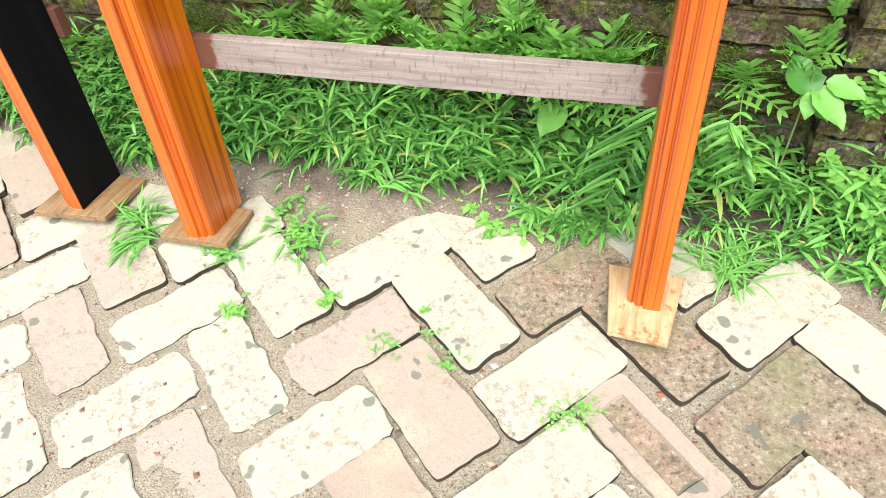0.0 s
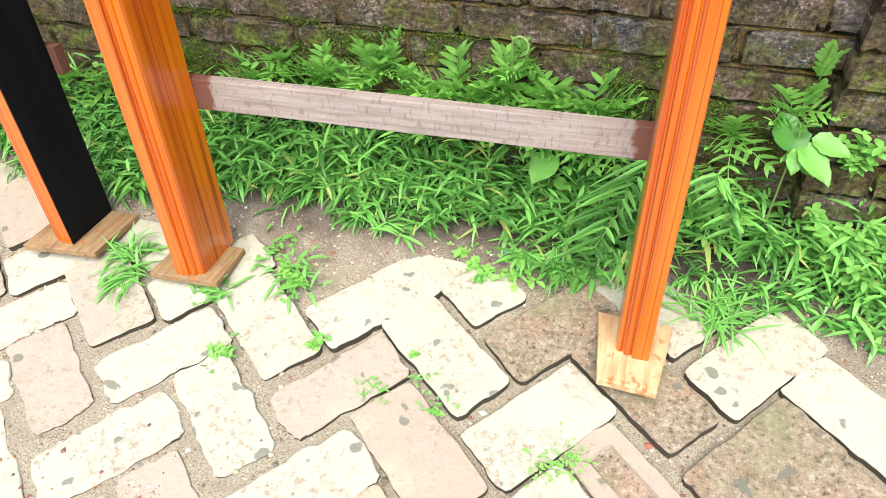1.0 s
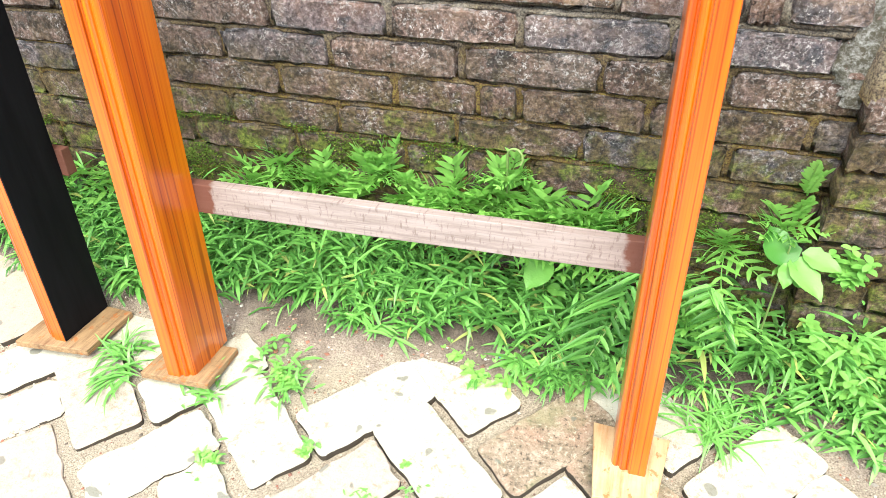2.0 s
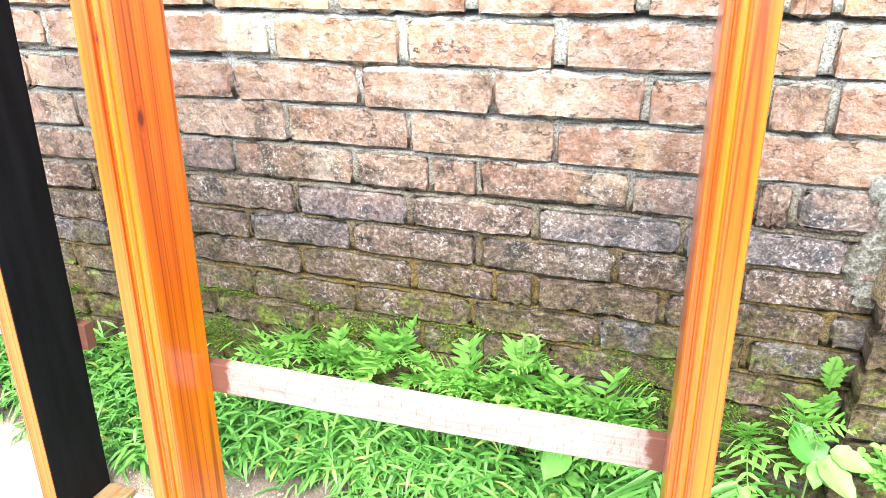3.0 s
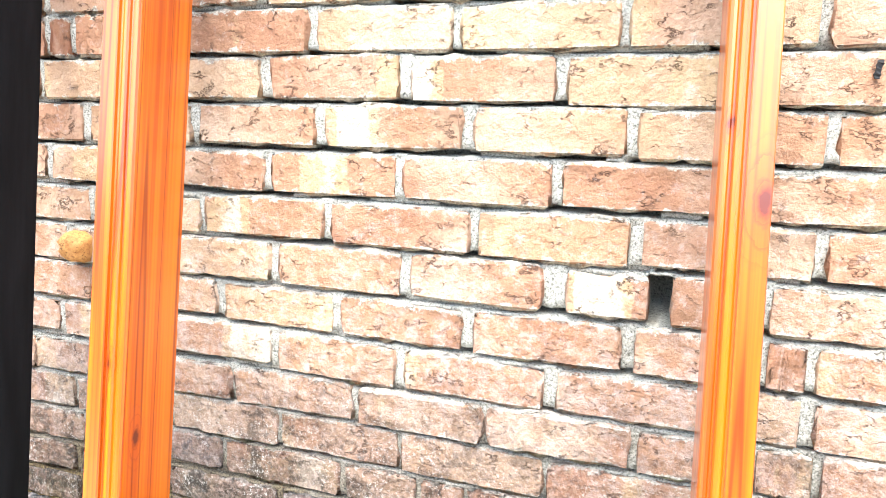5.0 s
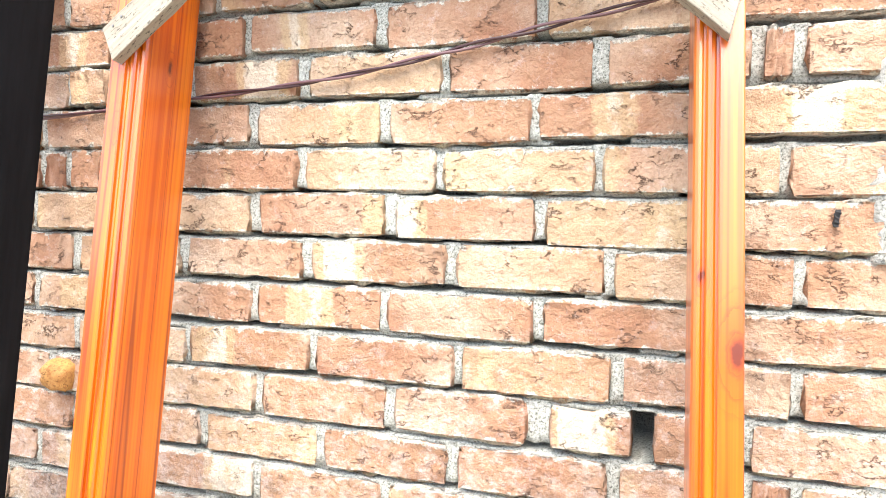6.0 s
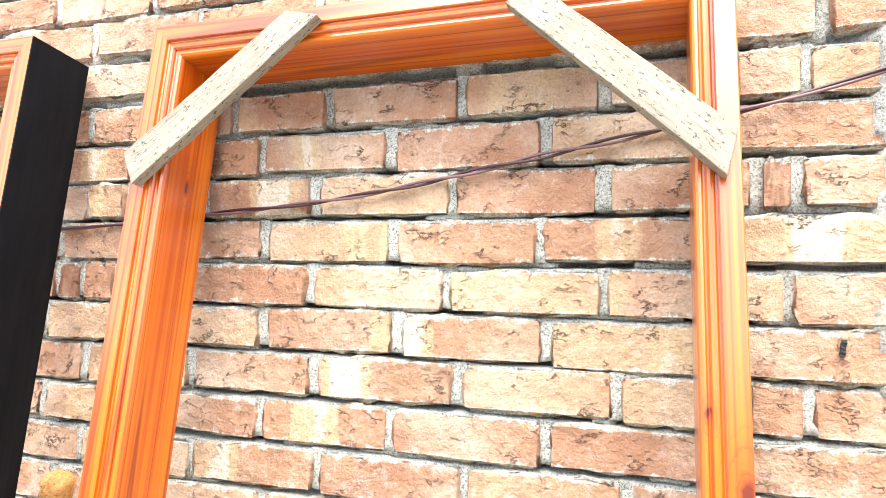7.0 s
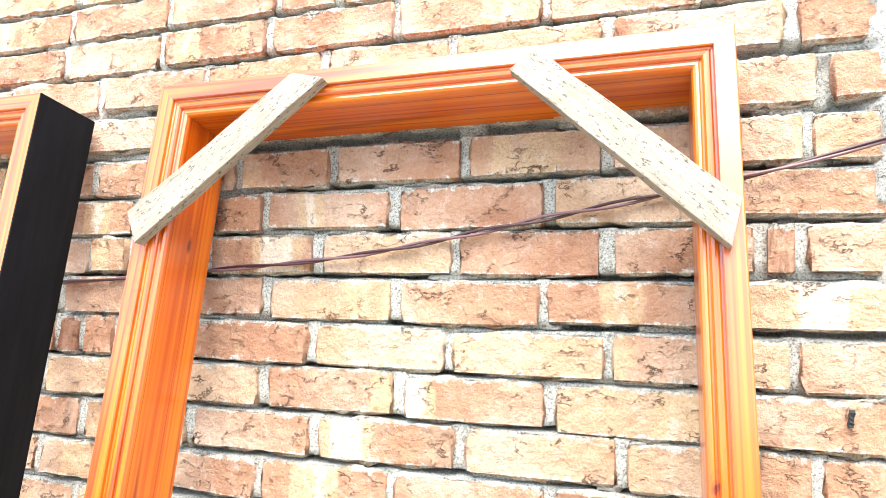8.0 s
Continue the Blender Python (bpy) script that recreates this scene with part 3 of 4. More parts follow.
# the rest of the wall, outside the stretch of single bricks
verts, faces = [], []
rest = random.Random(11)
for k in range(WALL_LO, WALL_HI + 1):
    spans = course_bricks(k, -3.95, 3.15)
    for a, b in spans:
        a, b = max(a, -3.99), min(b, 3.19)
        if k <= 17 and b > X0 and a < X1:
            continue
        zc, y, h = course_z(k) + course_sag((a + b) / 2, k), rest.uniform(-0.004, 0.004), 0.034
        i = len(verts)
        e = 0.006
        verts += [(x, yy, z) for yy, q in ((0.12, 0), (y + e, 0), (y, e)) for x, z in ((a + q, zc - h + q), (b - q, zc - h + q), (b - q, zc + h - q), (a + q, zc + h - q))]
        for r0 in (0, 4):
            for s in range(4):
                faces.append((i + r0 + s, i + r0 + (s + 1) % 4, i + r0 + 4 + (s + 1) % 4, i + r0 + 4 + s))
        faces.append((i + 8, i + 9, i + 10, i + 11))
far_bricks = child("brickwork", mesh_of("brickwork", verts, faces, BRICK), wall)
tagged(far_bricks, kind="stuff")
for lo, hi, name in ((-4.0, X0 - 0.05, "mortar"), (X1 + 0.05, 3.2, "mortar")):
    child(name, box_mesh(name, lo, hi, 0.012, 0.1545, -0.2, course_z(17) + 0.04, MORTAR), wall)
child("mortar", box_mesh("mortar", -4.0, 3.2, 0.012, 0.1545, course_z(17) + 0.055, course_z(WALL_HI) + 0.045, MORTAR), wall)


# ---- unseen plain wall, added behind the camera to cut low skylight and reflections ----
unseen_wall = new("wall_south", box_mesh("wall_south", -9.0, 9.0, -6.25, -6.0, -0.3, 2.6, CEMENT))
tagged(unseen_wall, "plain grey cement wall added out of view to block low skylight", "wall", kind="structure")


# ---- ground ----
def paved(x, y):
    """How far a spot lies inside the paving, in metres."""
    edge = -0.235 + 0.03 * math.sin(3.1 * x) - 0.02 * math.sin(7.3 * x + 1)
    return edge - y


def ground_z(x, y):
    n = noise.noise(Vector((x * 7, y * 7, 0.3)))
    f = noise.noise(Vector((x * 31, y * 31, 2.3)))
    z = -0.0135 + 0.0035 * n + 0.002 * f
    worn = 1 / (1 + math.exp(-14 * (0.05 - x))) / (1 + math.exp(-26 * (-0.60 - y)))
    z += 0.0115 * worn - 0.004
    p = paved(x, y)
    if p < 0.05:
        z += 0.008 * min(1.0, (0.05 - p) / 0.05) + min(0.05, (0.05 - p) * 0.20) + 0.006 * n
    return z


xs = np.concatenate([[-400, -60, -12, -4.2, -2.6], np.arange(-1.7, 1.35, 0.016), [2.2, 3.6, 10, 60, 400]])
ys = np.concatenate([[-400, -60, -12, -4.5, -2.6], np.arange(-1.45, 0.02, 0.016), [0.1, 0.24, 4, 60, 400]])
verts = [(x, y, ground_z(x, y) if -1.8 < x < 1.4 and -1.5 < y < 0.1 else -0.012) for y in ys for x in xs]
n = len(xs)
faces = [(j * n + i, j * n + i + 1, j * n + i + n + 1, j * n + i + n) for j in range(len(ys) - 1) for i in range(n - 1)]
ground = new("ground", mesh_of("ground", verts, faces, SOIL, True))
tagged(ground, "sandy soil ground, near-black along the wall", "ground", kind="structure")


# ---- door frames ----
DEPTH = 0.136
# section of a jamb: distance from the outer edge, distance behind the front
SECTION = [(0.0, 0.1345), (0.0, 0.0015), (0.0015, 0.0), (0.0285, 0.0), (0.0300, 0.0015), (0.0302, 0.0070), (0.0330, 0.0078), (0.0355, 0.0058), (0.0390, 0.0045),
           (0.0430, 0.0056), (0.0452, 0.0085), (0.0458, 0.0125), (0.0480, 0.0132), (0.0500, 0.0115), (0.0535, 0.0112), (0.0570, 0.0135), (0.0592, 0.0180),
           (0.0600, 0.0230), (0.0600, 0.1345), (0.0585, 0.1360), (0.0015, 0.1360)]


def sweep(ends):
    """Joins the section at two ends; ends gives a place for each point of the section."""
    bm = bmesh.new()
    a = [bm.verts.new(ends(u, d, 0)) for u, d in SECTION]
    b = [bm.verts.new(ends(u, d, 1)) for u, d in SECTION]
    n = len(SECTION)
    for i in range(n):
        bm.faces.new((a[i], a[(i + 1) % n], b[(i + 1) % n], b[i]))
    bm.faces.new(a[::-1])
    bm.faces.new(b)
    bmesh.ops.recalc_face_normals(bm, faces=bm.faces)
    return bm


def quad_plate(corners, thick):
    bm = bmesh.new()
    top = [bm.verts.new((x, y, 0.0)) for x, y in corners]
    low = [bm.verts.new((x, y, -thick)) for x, y in corners]
    for i in range(4):
        bm.faces.new((low[i], low[(i + 1) % 4], top[(i + 1) % 4], top[i]))
    bm.faces.new(top)
    bm.faces.new(low[::-1])
    bmesh.ops.recalc_face_normals(bm, faces=bm.faces)
    bmesh.ops.bevel(bm, geom=list(bm.edges), offset=0.0012, segments=1, affect="EDGES")
    return bm


def bar(name, p, q, y, wide, thick, mat, parent, label="", slant=0.0):
    """A batten from p to q (width, height) whose middle lies y behind the front; slant cuts its ends."""
    dx, dz = q[0] - p[0], q[1] - p[1]
    bm = board((math.hypot(dx, dz), thick, wide), 0.0012, 0.0004)
    ln = math.hypot(dx, dz)
    if slant:
        for v in bm.verts:
            v.co.x += slant * v.co.z * (1 if v.co.x > 0 else -1) * min(1.0, abs(v.co.x) / (0.45 * ln)) ** 6
    ob = part(name, bm, mat, parent, label)
    ob.matrix_basis = Matrix.Translation(((p[0] + q[0]) / 2, y, (p[1] + q[1]) / 2)) @ Euler((0, -math.atan2(dz, dx), 0)).to_matrix().to_4x4()
    return ob


def batten_mat():
    m = Mat("batten_with_varnish_smears", 0.75)
    v = m.coords("Object", (0.05, 1, 1))
    g = m.noise(v, 120, 5, 0.7)
    c = m.ramp(g, (0.3, (0.18, 0.138, 0.122)), (0.55, (0.30, 0.242, 0.22)), (0.75, (0.365, 0.305, 0.28)))
    saw = m.noise(m.coords("Object", (1, 0.1, 0.3)), 150, 4, 0.7)
    c = m.mix(m.ramp(saw, (0.55, 0.0), (0.66, 0.7)), c, (0.14, 0.095, 0.085))
    x = m.math("ABSOLUTE", m.math("SUBTRACT", m.axis(m.coords("Object"), 0), 0.012))
    x = m.math("ADD", x, m.math("MULTIPLY", m.math("SUBTRACT", m.noise(m.coords("Object"), 45, 3, 0.5), 0.5), 0.03))
    c = m.mix(m.ramp(x, (0.396, 0.0), (0.402, 0.9)), c, (0.12, 0.032, 0.014))
    m.base(c)
    m.bump(m.math("ADD", g, saw), 0.3, 0.002)
    return m.m


BATTEN = batten_mat()


def door_frame(wide, tall, label, wood):
    """A jamb frame without its door, front at y = 0, outer lower corner at the origin."""
    root = tagged(new("door_frame"), label, "door frame", "door frames against the wall")
    part("jamb", sweep(lambda u, d, e: (u, d, (tall - u) * e)), wood, root)
    part("jamb", sweep(lambda u, d, e: (wide - u, d, (tall - u) * e)), wood, root)
    head = part("head", sweep(lambda u, d, e: (u if e == 0 else wide - u, d, tall - u)), ORANGE_HEAD, root)
    return root, head


def frame_pose(corner, xaxis, up):
    z = Vector(up).normalized()
    x = Vector(xaxis)
    x = (x - z * x.dot(z)).normalized()
    y = z.cross(x)
    m = Matrix((x, y, z)).transposed().to_4x4()
    return Matrix.Translation(corner) @ m


WIDE, TALL = 0.978, 2.024
main_frame, _ = door_frame(WIDE, TALL, "orange varnished pine door frame leaning on the brick wall", ORANGE_KNOTTY)
main_frame.matrix_basis = frame_pose((-0.500, -0.455, 0.030), (0.978, 0.027, 0), (-0.0097, 0.1577, 1.0))
bar("spreader_batten", (-0.004, 0.358), (WIDE - 0.012, 0.361), DEPTH + 0.0125, 0.0625, 0.024, BATTEN, main_frame, "weathered grey-pink spreader batten with varnish-smeared ends")


def brace(corners, parent):
    """A sawn board over four corners (width, height) on the front of a frame, with ends cut at a slant."""
    a, b, c, d = (Vector((x, 0, z)) for x, z in corners)
    p, q = (a + b) / 2, (c + d) / 2
    turn = Matrix.Rotation(-math.atan2(q.z - p.z, q.x - p.x), 4, "Y")
    m = Matrix.Translation((p + q) / 2) @ turn
    flat = [m.inverted() @ v for v in (a, b, c, d)]
    bm = bmesh.new()
    front = [bm.verts.new((v.x, -0.0225, v.z)) for v in flat]
    back = [bm.verts.new((v.x, -0.0005, v.z)) for v in flat]
    for i in range(4):
        bm.faces.new((front[i], front[(i + 1) % 4], back[(i + 1) % 4], back[i]))
    bm.faces.new(front[::-1])
    bm.faces.new(back)
    bmesh.ops.recalc_face_normals(bm, faces=bm.faces)
    bmesh.ops.subdivide_edges(bm, edges=[e for e in bm.edges if e.calc_length() > 0.2], cuts=9, use_grid_fill=True)
    for v in bm.verts:
        v.co.z += random.gauss(0, 0.0006)
    bmesh.ops.bevel(bm, geom=[e for e in bm.edges if e.calc_face_angle(0) > 0.8], offset=0.001, segments=1, affect="EDGES")
    ob = part("corner_brace", bm, PALE, parent, "pale rough-sawn corner brace")
    ob.matrix_basis = m
    return ob


def nailed_brace(corners, spots, parent):
    ob = brace(corners, parent)
    for x, z in spots:
        bm = bmesh.new()
        bmesh.ops.create_cone(bm, cap_ends=True, segments=8, radius1=0.0022, radius2=0.0022, depth=0.002)
        nail = part("nail", bm, NAIL, ob, "steel nail head")
        nail.matrix_basis = ob.matrix_basis.inverted() @ pose(x, -0.0230, z, 90, 0, 0)


nailed_brace(((-0.002, 1.772), (0.025, 1.716), (0.345, 1.993), (0.284, 2.008)), ((0.02, 1.775), (0.035, 1.79), (0.265, 1.955)), main_frame)
nailed_brace(((0.974, 1.753), (0.958, 1.688), (0.659, 1.973), (0.698, 2.005)), ((0.95, 1.752), (0.935, 1.765), (0.72, 1.965)), main_frame)
part("foot_plate", quad_plate(((-0.062, -0.010), (0.098, -0.004), (0.096, 0.118), (-0.055, 0.112)), 0.016), PLATE_DIRTY, main_frame, "thin brown-stained pine foot plate")
part("foot_plate", quad_plate(((0.893, -0.064), (0.996, -0.072), (1.019, 0.101), (0.878, 0.109)), 0.016), PLATE, main_frame, "pale raw pine foot plate")

side_frame, _ = door_frame(WIDE, TALL, "orange door frame with a black-coated outer side", ORANGE)
side_m = frame_pose((-0.785, -0.437, 0.030), (0.978, 0.02, 0), (-0.0024, 0.136, 1.0))
side_frame.matrix_basis = side_m @ Matrix.Translation((-WIDE, 0, 0))
coat = bmesh.new()
bmesh.ops.create_cube(coat, size=1.0)
bmesh.ops.scale(coat, vec=(0.003, DEPTH - 0.001, TALL - 0.002), verts=coat.verts)
ob = part("outer_coat", coat, BLACK, side_frame, "black bitumen-painted outer side")
ob.matrix_basis = Matrix.Translation((WIDE + 0.0012, DEPTH / 2, TALL / 2))
bar("spreader_batten", (0.01, 0.375), (WIDE + 0.018, 0.380), DEPTH + 0.0125, 0.060, 0.024, BATTEN, side_frame, "weathered spreader batten with varnish-smeared ends")
brace(((-0.002, 1.772), (0.025, 1.716), (0.330, 1.984), (0.278, 2.008)), side_frame)
part("foot_plate", quad_plate(((0.865, -0.030), (1.045, -0.012), (1.050, 0.135), (0.870, 0.140)), 0.016), PLATE_DIRTY, side_frame, "brown-stained pine foot plate")
part("foot_plate", quad_plate(((-0.060, -0.030), (0.100, -0.020), (0.100, 0.135), (-0.055, 0.130)), 0.016), PLATE_DIRTY, side_frame, "brown-stained pine foot plate")


# ---- cable along the wall ----
def cable_z(x):
    c = max(-1.1, min(1.1, x))
    return 1.749 + 0.145 * c + 0.075 * c * c + (x - c) * (0.145 + 0.15 * c)


cable = tagged(new("cable"), "thin twisted pair of maroon and mauve wires slung along the wall", "cable")
for name, mat, turn in (("dark_wire", WIRE_DARK, 0.0), ("light_wire", WIRE_LIGHT, math.pi)):
    cu = bpy.data.curves.new(name, "CURVE")
    cu.dimensions, cu.bevel_depth, cu.bevel_resolution = "3D", 0.0026, 2
    sp = cu.splines.new("POLY")
    pts = np.arange(-3.6, 3.0, 0.012)
    sp.points.add(len(pts) - 1)
    for p, x in zip(sp.points, pts):
        a = x * 17 + 4 * math.sin(x * 3.1) + turn
        gap = 0.0024 + 0.0014 * (0.5 + 0.5 * math.sin(x * 7.0))
        p.co = (x, -0.0165 + gap * math.cos(a), cable_z(x) + gap * math.sin(a) + 0.003 * math.sin(x * 9), 1)
    cu.materials.append(mat)
    ob = new(name, cu)
    ob.parent = cable


# ---- leaves ----
def add_leaf(V, F, base, way, up, ln, wide, droop=0.3, fold=0.15, shape=((0.0, 0.25), (0.35, 1.0), (0.7, 0.75)), root=None):
    """One lance-shaped leaf, folded a little along its rib."""
    side = way.cross(up)
    if side.length < 1e-4:
        side = Vector((1, 0, 0))
    side.normalize()
    top = side.cross(way).normalized()
    i = len(V)
    for t, w in shape:
        p = base + way * (ln * t) - Vector((0, 0, 1)) * (droop * ln * t * t)
        V += [p - side * (wide * w / 2) + top * (fold * wide * w), p, p + side * (wide * w / 2) + top * (fold * wide * w)]
    V.append(base + way * ln - Vector((0, 0, 1)) * (droop * ln))
    n = len(shape)
    if root is not None:
        F.append((root, i, i + 1))
    for s in range(n - 1):
        a = i + 3 * s
        F += [(a, a + 1, a + 4, a + 3), (a + 1, a + 2, a + 5, a + 4)]
    a = i + 3 * (n - 1)
    F += [(a, a + 1, a + 3), (a + 1, a + 2, a + 3)]


def heading(az, el):
    return Vector((math.cos(az) * math.cos(el), math.sin(az) * math.cos(el), math.sin(el)))


UP = Vector((0, 0, 1))
rg = random.Random(21)
V, F = [], []
count = 0
while count < 2200:
    x, y = rg.uniform(-1.75, 1.40), rg.uniform(-0.34, -0.012)
    p = -paved(x, y)                              # how deep inside the planting
    bare = noise.noise(Vector((x * 4.2, y * 6, 5.0)))
    if p < (0.035 if x < 0.05 else -0.02) or (p < 0.09 and bare > -0.02 - p) or rg.random() > 0.35 + p * 4:
        continue
    if x > 0.69 and y > -0.06:
        continue
    count += 1
    tall = 0.022 + (0.075 * min(1.0, max(0.0, p) / 0.12) + 0.10 * max(0.0, (p - 0.10) / 0.13)) * rg.uniform(0.5, 1.25)
    az = rg.uniform(0, 2 * math.pi) if rg.random() < 0.5 else rg.gauss(-math.pi / 2, 0.9)
    lean = rg.uniform(0.1, 0.8)
    stem = heading(az, math.pi / 2 - lean)
    base = Vector((x, y, ground_z(x, y)))
    k = rg.randint(4, 8)
    ln = rg.choice((0.026, 0.040, 0.056, 0.076)) * rg.uniform(0.85, 1.2)
    wide = (0.0048 + 0.050 * ln) * rg.uniform(0.75, 1.35)
    for q in range(k):
        h = (q + 1) / k
        pos = base + stem * (tall * h) - UP * (0.25 * tall * h * h * lean)
        a2 = az + (q % 2 * 2 - 1) * rg.uniform(0.5, 1.6) + rg.gauss(0, 0.3)
        add_leaf(V, F, pos, heading(a2, rg.uniform(-0.1, 0.75)), UP, ln * rg.uniform(0.7, 1.2), wide, rg.uniform(0.1, 0.5))
grass = new("grass", mesh_of("grass", V, F, GRASS, True))
tagged(grass, "dense creeping green grass along the foot of the wall", "grass", kind="stuff")

# long thin blades that arch over the edge of the planting
V, F = [], []
LONG = ((0.0, 0.6), (0.3, 1.0), (0.6, 0.85), (0.85, 0.5))
for _ in range(130):
    cx = rg.uniform(-1.7, 1.35)
    cy = -0.235 + rg.uniform(0.03, 0.18)
    for q in range(rg.randint(7, 13)):
        az = rg.gauss(-math.pi / 2, 1.1)
        ln = rg.uniform(0.050, 0.125)
        b = Vector((cx + rg.gauss(0, 0.012), cy + rg.gauss(0, 0.01), ground_z(cx, cy)))
        add_leaf(V, F, b, heading(az, rg.uniform(0.5, 1.35)), UP, ln, rg.uniform(0.0042, 0.0078), rg.uniform(0.4, 1.0), 0.1, LONG)
blades = new("grass_blades", mesh_of("grass_blades", V, F, GRASS, True))
tagged(blades, "long arching grass blades at the edge of the paving", "grass", kind="stuff")


def tuft(x, y, n, ln, wide, el=(0.15, 1.1), spread=0.012, label="small grass tuft growing from a paving joint", mat=GRASS, seed=0, toward=None, shape=LONG):
    r = random.Random(seed)
    V, F = [Vector((0, 0, -0.022))], []
    for q in range(n):
        az = r.uniform(0, 2 * math.pi) if toward is None else r.gauss(toward, 0.8)
        add_leaf(V, F, Vector((r.gauss(0, spread), r.gauss(0, spread), 0.0)), heading(az, r.uniform(*el)), UP, ln * r.uniform(0.55, 1.15), wide * r.uniform(0.7, 1.2), r.uniform(0.15, 0.7), 0.12, shape, 0)
    ob = new("grass_tuft", mesh_of("grass_tuft", V, F, mat, True))
    ob.matrix_basis = pose(x, y, max(ground_z(x, y), 0.001))
    return tagged(ob, label, "grass", "grass tufts between the pavers")


OVAL = ((0.0, 0.2), (0.25, 0.85), (0.55, 1.0), (0.82, 0.65))
tuft(-0.655, -0.418, 60, 0.085, 0.0062, (0.15, 1.0), 0.024, "splayed grass tuft between two foot plates", seed=1)
tuft(-0.630, -0.470, 36, 0.085, 0.0060, (0.0, 0.6), 0.014, seed=2, toward=-1.9)
tuft(-0.425, -0.452, 44, 0.055, 0.0065, (0.1, 0.9), 0.022, seed=3)
tuft(-0.262, -0.375, 46, 0.058, 0.0075, (0.1, 0.8), 0.026, "leafy grass tuft beside a pale paving brick", seed=4)
tuft(-0.335, -0.322, 30, 0.036, 0.0090, (0.1, 0.9), 0.026, seed=5, shape=OVAL)
tuft(0.280, -0.225, 80, 0.062, 0.0030, (0.2, 1.3), 0.012, "fine needle-like grass tuft at the paving edge", seed=6)
tuft(0.600, -0.255, 90, 0.110, 0.0050, (0.0, 0.75), 0.024, "wide splayed grass tuft hanging over the paving", seed=7)
tuft(-0.322, -0.598, 22, 0.026, 0.0070, (0.2, 1.2), 0.014, seed=8, shape=OVAL)
tuft(-0.143, -0.513, 16, 0.022, 0.0075, (0.2, 1.2), 0.010, seed=9, shape=OVAL)
tuft(0.083, -0.553, 12, 0.016, 0.0050, (0.2, 1.2), 0.012, seed=10, shape=OVAL)
tuft(0.126, -0.593, 14, 0.018, 0.0050, (0.2, 1.2), 0.012, seed=11, shape=OVAL)
tuft(0.000, -0.588, 22, 0.024, 0.0035, (0.1, 0.9), 0.018, "dry yellowish grass tuft in a paving joint", seed=12)
tuft(0.372, -0.635, 70, 0.010, 0.0050, (0.3, 1.4), 0.020, "bright moss-like weed cushion in a paving joint", FERN, 13, shape=OVAL)
tuft(0.335, -0.665, 50, 0.010, 0.0050, (0.3, 1.4), 0.016, "bright moss-like weed cushion in a paving joint", FERN, 14, shape=OVAL)
for i, (x, y) in enumerate(((0.10, -0.235), (0.135, -0.255), (0.18, -0.215), (0.205, -0.25), (0.07, -0.215))):
    tuft(x, y, 24, 0.024, 0.0130, (0.1, 1.0), 0.018, "small round-leaved weed at the paving edge", FERN, 20 + i, shape=OVAL)


# ---- ferns at the foot of the wall ----
def frond_mesh(seed, ln, pairs, pinna, wide, droop, blunt=False, tip=0.25):
    """A frond along +x that rises and droops, with leaflets on both sides of its rib."""
    r = random.Random(seed)
    V, F = [], []

    def spot(t):
        return Vector((ln * t * (1 - 0.12 * t), 0.05 * ln * math.sin(3 * t + seed), -droop * ln * t * t))
    ribs = [spot(i / 10) for i in range(11)]
    w = 0.0014
    for p in ribs:
        V += [p + Vector((0, -w, 0)), p + Vector((0, w, 0)), p + Vector((0, 0, w))]
    for i in range(10):
        a = 3 * i
        F += [(a, a + 1, a + 4, a + 3), (a + 1, a + 2, a + 5, a + 4), (a + 2, a, a + 3, a + 5)]
    shape = OVAL if blunt else ((0.0, 0.5), (0.3, 1.0), (0.7, 0.7))
    for q in range(pairs):
        t = 0.12 + 0.86 * q / (pairs - 1)
        size = pinna * (tip + (1 - tip) * math.sin(math.pi * min(1.0, 0.22 + 0.78 * t)) ** 0.7) * r.uniform(0.85, 1.12)
        for s in (-1, 1):
            ang = s * (1.12 - 0.45 * t + r.gauss(0, 0.08))
            way = Vector((math.cos(ang), math.sin(ang), r.uniform(-0.05, 0.35))).normalized()
            add_leaf(V, F, spot(t), way, UP, size, wide * (0.6 + 0.4 * size / pinna), r.uniform(0.1, 0.4), 0.1, shape, 3 * round(t * 10) + 1)
    add_leaf(V, F, spot(0.97), Vector((1, 0, -droop)).normalized(), UP, pinna * 0.5, wide, 0.1, 0.1, shape, 31)
    return mesh_of("frond", V, F, FERN, True)


FRONDS = [frond_mesh(s, 0.105, 5 + s % 2, 0.052, 0.0120, 0.25 + 0.14 * (s % 3), tip=0.55) for s in range(6)]
SMALL = [frond_mesh(10 + s, 0.090, 8, 0.022, 0.0100, 0.2, True) for s in range(3)]


def fern(x, y, z, n, size, seed, meshes=FRONDS, az=(-2.7, -0.4), el=(20, 75), label="light green fern rooted at the foot of the brick wall"):
    r = random.Random(seed)
    root = tagged(new("fern"), label, "fern", "ferns along the wall")
    root.matrix_basis = pose(x, y, z)
    for i in range(n):
        a = az[0] + (az[1] - az[0]) * (i + r.uniform(0.2, 0.8)) / n
        e = r.uniform(*el)
        m = Euler((0, 0, a)).to_matrix().to_4x4() @ Euler((0, -radians(e), 0)).to_matrix().to_4x4() @ Matrix.Rotation(r.uniform(-0.6, 0.6), 4, "X")
        child("frond", r.choice(meshes), root, m @ Matrix.Diagonal((*(size * r.uniform(0.8, 1.2),) * 3, 1)))
    return root


